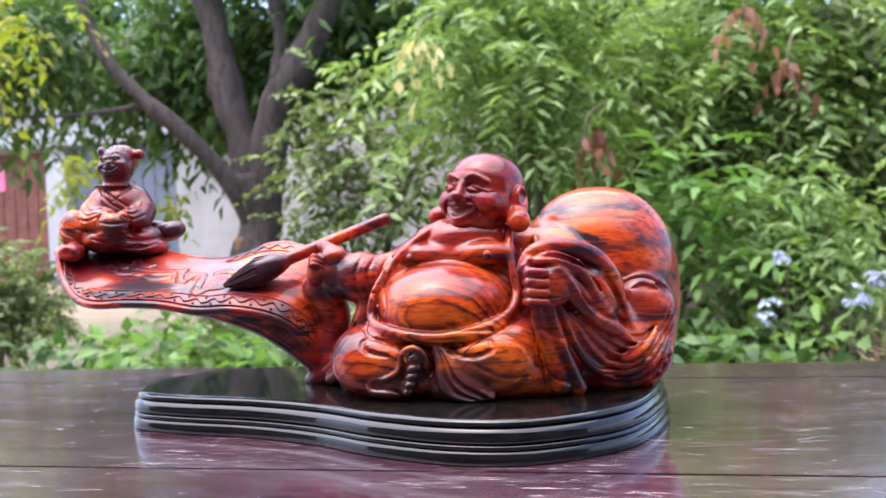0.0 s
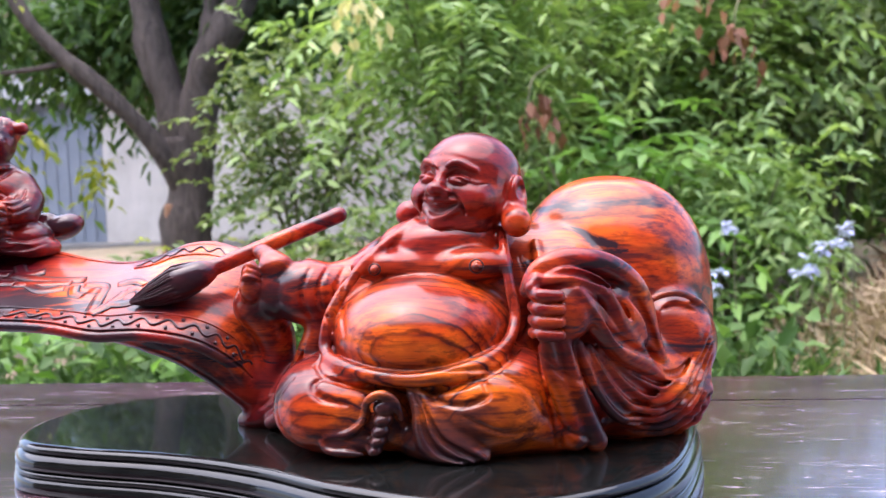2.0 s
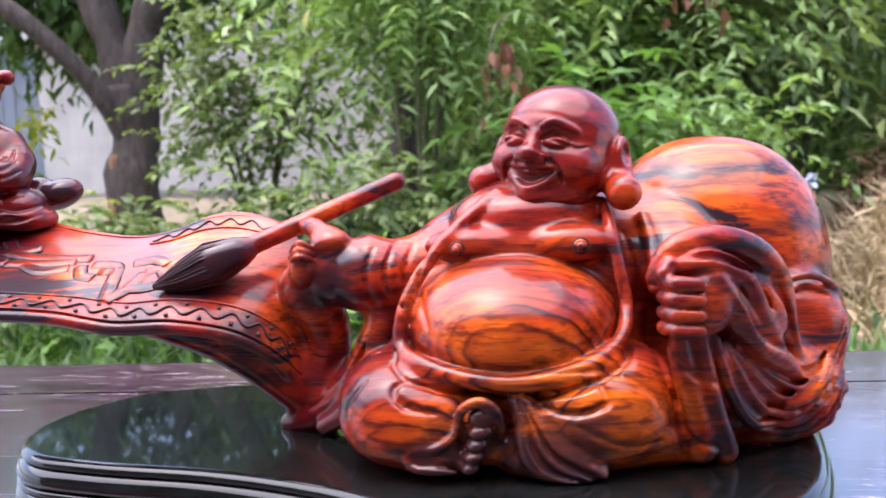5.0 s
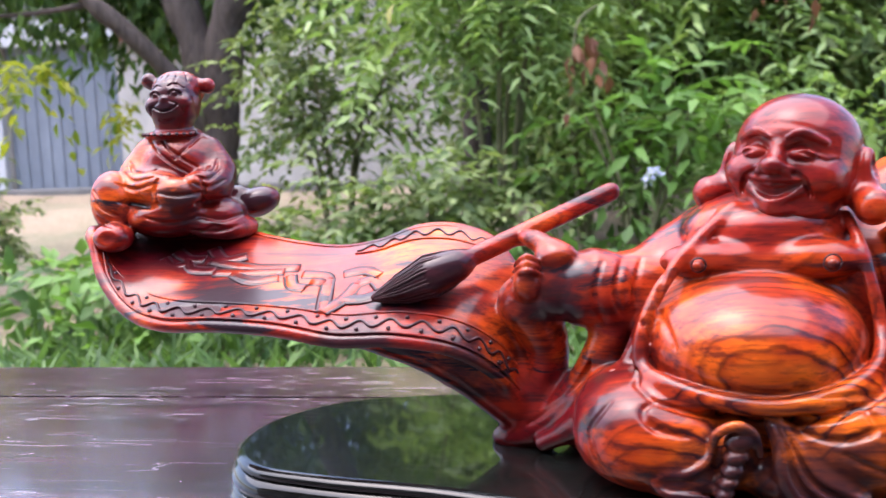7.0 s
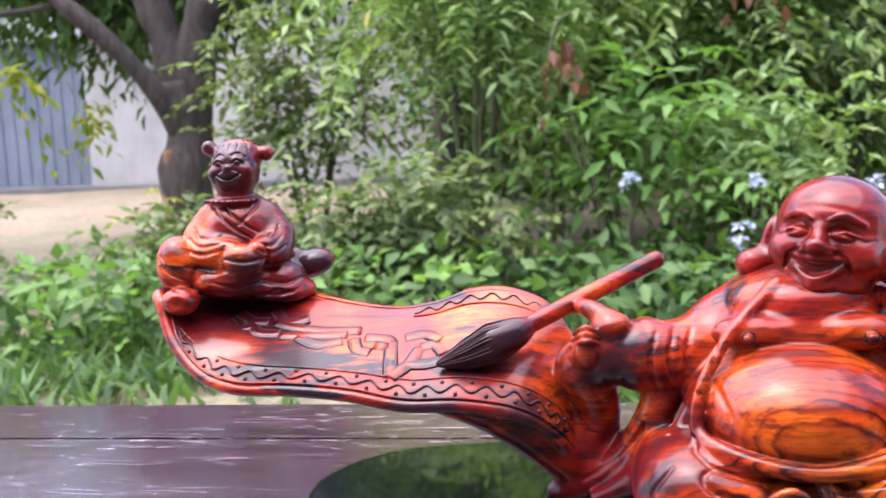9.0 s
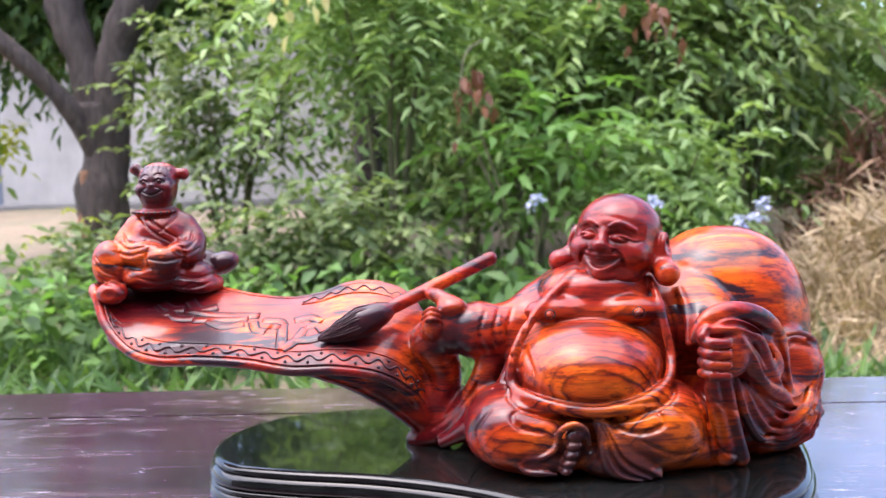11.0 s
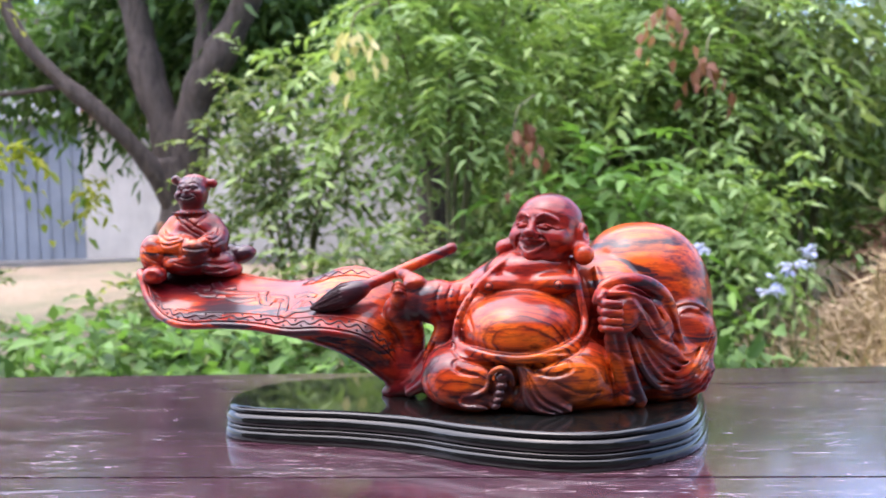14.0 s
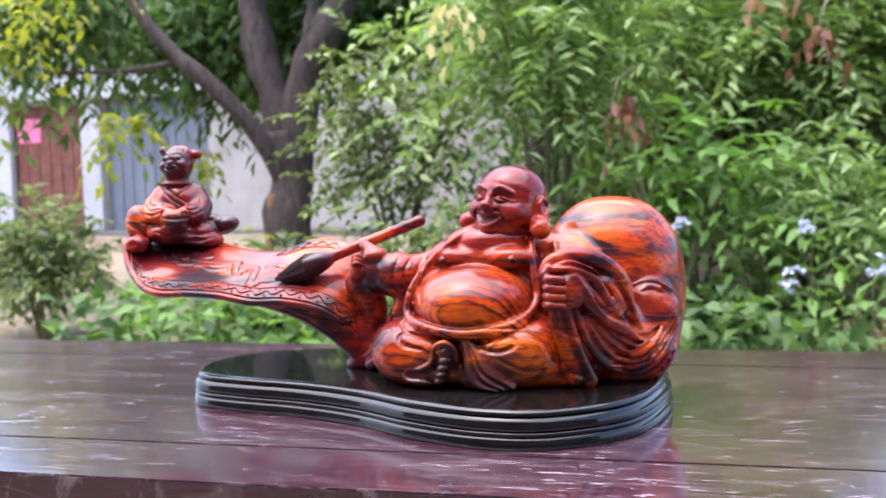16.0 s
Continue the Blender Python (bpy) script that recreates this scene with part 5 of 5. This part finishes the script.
shrub("shrub", "dense dark green shrub", -0.1, 7.2, 3.8, (1.1, 0.6, 1.7), 0.12, 400, 12, LEAF_DARK, 0.4, 0.7, 0.4, 0.1, lift=0.55)
shrub("shrub", "dense dark green shrub", 2.0, 8.0, 3.0, (2.0, 0.8, 1.35), 0.14, 560, 12, LEAF_DARK, 0.38, 0.7, 0.4, 0.1, lift=0.58)
shrub("shrub", "dense dark green shrub", 5.2, 8.4, 2.2, (1.8, 0.9, 0.95), 0.14, 480, 12, LEAF_DARK, 0.38, 0.7, 0.4, 0.1, lift=0.58)



def tall_tree(x, y, height, radii, leaf, count):
    """A tall garden tree: trunk, limbs and an uneven crown of clumps."""
    t = thing("tree", "tall dark green tree behind the shrubs", "tree", (x, y, GROUND), "tall trees")
    top = height - radii[2]
    wood_mesh("trunk", [([(0, 0, -0.05), (0.05, 0, top * 0.5), (-0.05, 0.05, top), (0, 0, height - 0.6)], 0.16, 0.04)], BARK, t, 10)
    for k in range(5):
        a = 1.3 * k + x
        wood_mesh("limb", [([(0, 0, top * 0.6 + 0.3 * k), (0.5 * math.cos(a) * radii[0], 0.5 * math.sin(a) * radii[1], top + 0.2 * k), (0.8 * math.cos(a) * radii[0], 0.8 * math.sin(a) * radii[1], top + 0.8 + 0.2 * k)], 0.06, 0.02)], BARK, t, 7)
    p, d = sprays((0, 0, top), radii, count, 11, leaf, 0.6, 0.7, 0.05)
    leaf_mesh("crown", p, d, leaf, leaf * 0.36, LEAF_DARK, t)


for x, y, height, radii, leaf, count in ((-1.2, 9.3, 8.4, (1.3, 1.0, 3.3), 0.24, 1150), (0.5, 9.6, 9.2, (1.4, 1.0, 3.7), 0.24, 1350), (-12.5, 19.0, 10.0, (3.2, 1.6, 4.0), 0.36, 520)):
    tall_tree(x, y, height, radii, leaf, count)

# withered red leaves hanging in the shrubs
for x, y, z, s, tone in ((-0.115, 4.2, 0.53, 1.2, LEAF_RED), (0.72, 4.6, 1.18, 0.5, LEAF_PINK), (-0.92, 4.0, 1.03, 0.45, LEAF_CREAM), (0.95, 4.7, 0.92, 0.4, LEAF_RED)):
    t = thing("dead_branch", "hanging twig with withered red, pink or cream leaves", "branch", (x, y, z), "withered branches")
    wood_mesh("twig", [([(0.12, 0.25, 0.25), (0.03, 0.05, 0.15), (0.0, 0.0, -0.05)], 0.008, 0.004)], STEM, t, 6)
    p, d = sprays((0, 0, 0.02), (0.10 * s, 0.08, 0.16 * s), 7, 4, 0.12, 0.4, 1.2, 0.1, 0.14)
    d[:, 2] -= 0.9
    leaf_mesh("foliage", p, d, 0.085, 0.046, tone, t)

# blue flowers
for x, y, z in ((1.20, 3.8, -0.12), (1.27, 3.85, -0.16), (1.13, 3.8, -0.22), (1.05, 3.75, -0.26), (1.30, 3.8, -0.06), (0.66, 3.8, -0.30), (0.74, 3.85, -0.24), (0.22, 3.7, -0.02), (0.80, 3.8, -0.03)):
    t = thing("flower_head", "cluster of small pale blue flowers on a stem", "flower", (x, y, GROUND), "blue flowers")
    h = z - GROUND
    wood_mesh("stem", [([(0.02, 0.03, 0), (0.0, 0.0, h * 0.6), (0.0, 0.0, h)], 0.004, 0.002)], STEM, t, 5)
    p, d = sprays((0, 0, h), (0.035, 0.035, 0.035), 5, 5, 0.03, 0.7, 0.2, 0.2, 0.03)
    leaf_mesh("blossom", p, d, 0.036, 0.026, PETAL, t, kind="stuff")

# ---- dry grass heap and dark hollow ----
n = 8000
heap = thing("dry_grass", "heap of dry tan grass and dead stalks", "grass", (2.02, 4.25, GROUND), kind="stuff")
px = rng.normal(0.1, 0.42, n)
py = rng.normal(0, 0.40, n)
hz = np.clip(0.62 * np.exp(-((px - 0.1) / 0.62) ** 2 - (py / 0.6) ** 2) * rng.uniform(0, 1, n), 0, 1.1)
dd = np.stack([rng.normal(0, 0.5, n), rng.normal(-0.25, 0.4, n), rng.normal(0.55, 0.6, n)], 1)
leaf_mesh("stalks", np.stack([px, py, hz], 1), dd, 0.25, 0.008, STRAW, heap, droop=0.35)
n = 2600
brush = thing("dead_brush", "heap of dead dark brown brushwood", "brush", (2.55, 5.4, GROUND), kind="stuff")
px, py = rng.normal(0, 0.36, n), rng.normal(0, 0.3, n)
hz = 1.25 * np.exp(-(px / 0.55) ** 2 - (py / 0.5) ** 2) * rng.uniform(0, 1, n)
leaf_mesh("twigs", np.stack([px, py, hz], 1), rng.normal(0, 1, (n, 3)) + (0, -0.2, 0.2), 0.30, 0.022, BRUSH, brush, droop=0.2)
n = 2600
p = np.stack([rng.uniform(1.3, 4.6, n), rng.uniform(3.2, 5.4, n), np.full(n, GROUND)], 1)
dg = tagged(leaf_mesh("dry_tufts", p, np.stack([rng.normal(0, 0.5, n), rng.normal(0, 0.4, n), rng.uniform(0.3, 1, n)], 1), 0.24, 0.010, STRAW, None, droop=0.3), "scattered tufts of dry tan grass", "grass", kind="stuff")

# ---- weeds and grass on the ground ----
n = 9000
p = np.stack([rng.uniform(-2.5, 2.2, n), rng.uniform(2.4, 6.0, n), np.full(n, GROUND)], 1)
p = p[(np.sin(p[:, 0] * 2.1) + np.sin(p[:, 1] * 2.7 + p[:, 0]) + rng.normal(0, 0.6, n)) > -0.2]
tagged(leaf_mesh("weeds", p, np.stack([rng.normal(0, 0.45, len(p)), rng.normal(0, 0.45, len(p)), rng.uniform(0.5, 1.1, len(p))], 1), 0.20, 0.030, LEAF_DARK, None, droop=0.3), "low green weeds growing from the soil", "weeds", kind="stuff")
n = 1500
p = np.stack([rng.uniform(-2.8, 1.0, n), rng.uniform(3.2, 4.6, n), GROUND + rng.uniform(0.1, 0.42, n)], 1)
tagged(leaf_mesh("broad_weeds", p, np.stack([rng.normal(0, 0.8, n), rng.normal(-0.2, 0.8, n), rng.normal(0.1, 0.4, n)], 1), 0.11, 0.060, LEAF_DARK, None), "broad-leaved weeds behind the table", "weeds", kind="stuff")

n = 420
p = np.stack([rng.uniform(-2.6, -0.4, n), rng.uniform(3.0, 4.2, n), GROUND + rng.uniform(0.12, 0.46, n)], 1)
tagged(leaf_mesh("yellowing_weeds", p, np.stack([rng.normal(0, 0.8, n), rng.normal(-0.2, 0.8, n), rng.normal(0.3, 0.4, n)], 1), 0.10, 0.055, LEAF_LIME, None), "yellowing broad-leaved weeds behind the table", "weeds", kind="stuff")

# ---- far wood ----
gx, gz = np.linspace(-1.4, 16, 64), np.linspace(-0.8, 2.5, 18)
X, Zg = np.meshgrid(gx, gz, indexing="ij")
Zg = -0.8 + (Zg + 0.8) * (1 - 0.30 / (1 + np.exp(-(X - 2.6) * 3)))
Yw = 10.6 + 0.35 * np.sin(X * 1.3) + 0.3 * np.sin(Zg * 2.1 + X) + rng.normal(0, 0.14, X.shape) + 0.10 * Zg
idx = np.arange(X.size).reshape(X.shape)
quads = np.stack([idx[:-1, :-1], idx[1:, :-1], idx[1:, 1:], idx[:-1, 1:]], -1).reshape(-1, 4)
wood = thing("far_wood", "dense dark green wood behind the garden", "trees", (0, 0, 0), kind="stuff")
mesh_of("thicket", np.stack([X, Yw, Zg], -1).reshape(-1, 3), quads, LEAF_DARK, wood)
n = 15000
k = rng.integers(0, X.size, n)
p = np.stack([X.ravel()[k], Yw.ravel()[k], Zg.ravel()[k]], 1) + rng.normal(0, 0.2, (n, 3)) * (1, 0.6, 1)
leaf_mesh("leaves", p, rng.normal(0, 1, (n, 3)) + (0, -0.8, -0.1), 0.24, 0.10, LEAF_MID, wood)

# ---- unseen plain wall added to close the yard and block sky behind the camera ----
wall = part("light_block_south", slab((18, 0.2, 5.0), (0, -3.0, GROUND + 2.5), 0.01), YARD, None)
tagged(wall, "unseen plain grey wall added to block light behind the camera", "wall", kind="structure")
# unseen slab, added to shade the ground and wall in front of the statue
roof = part("shade_slab", slab((18, 0.98, 0.12), (0, -2.40, 2.30), 0.01), YARD, None)
tagged(roof, "unseen plain grey slab added along the wall to shade the yard", "roof", kind="structure")
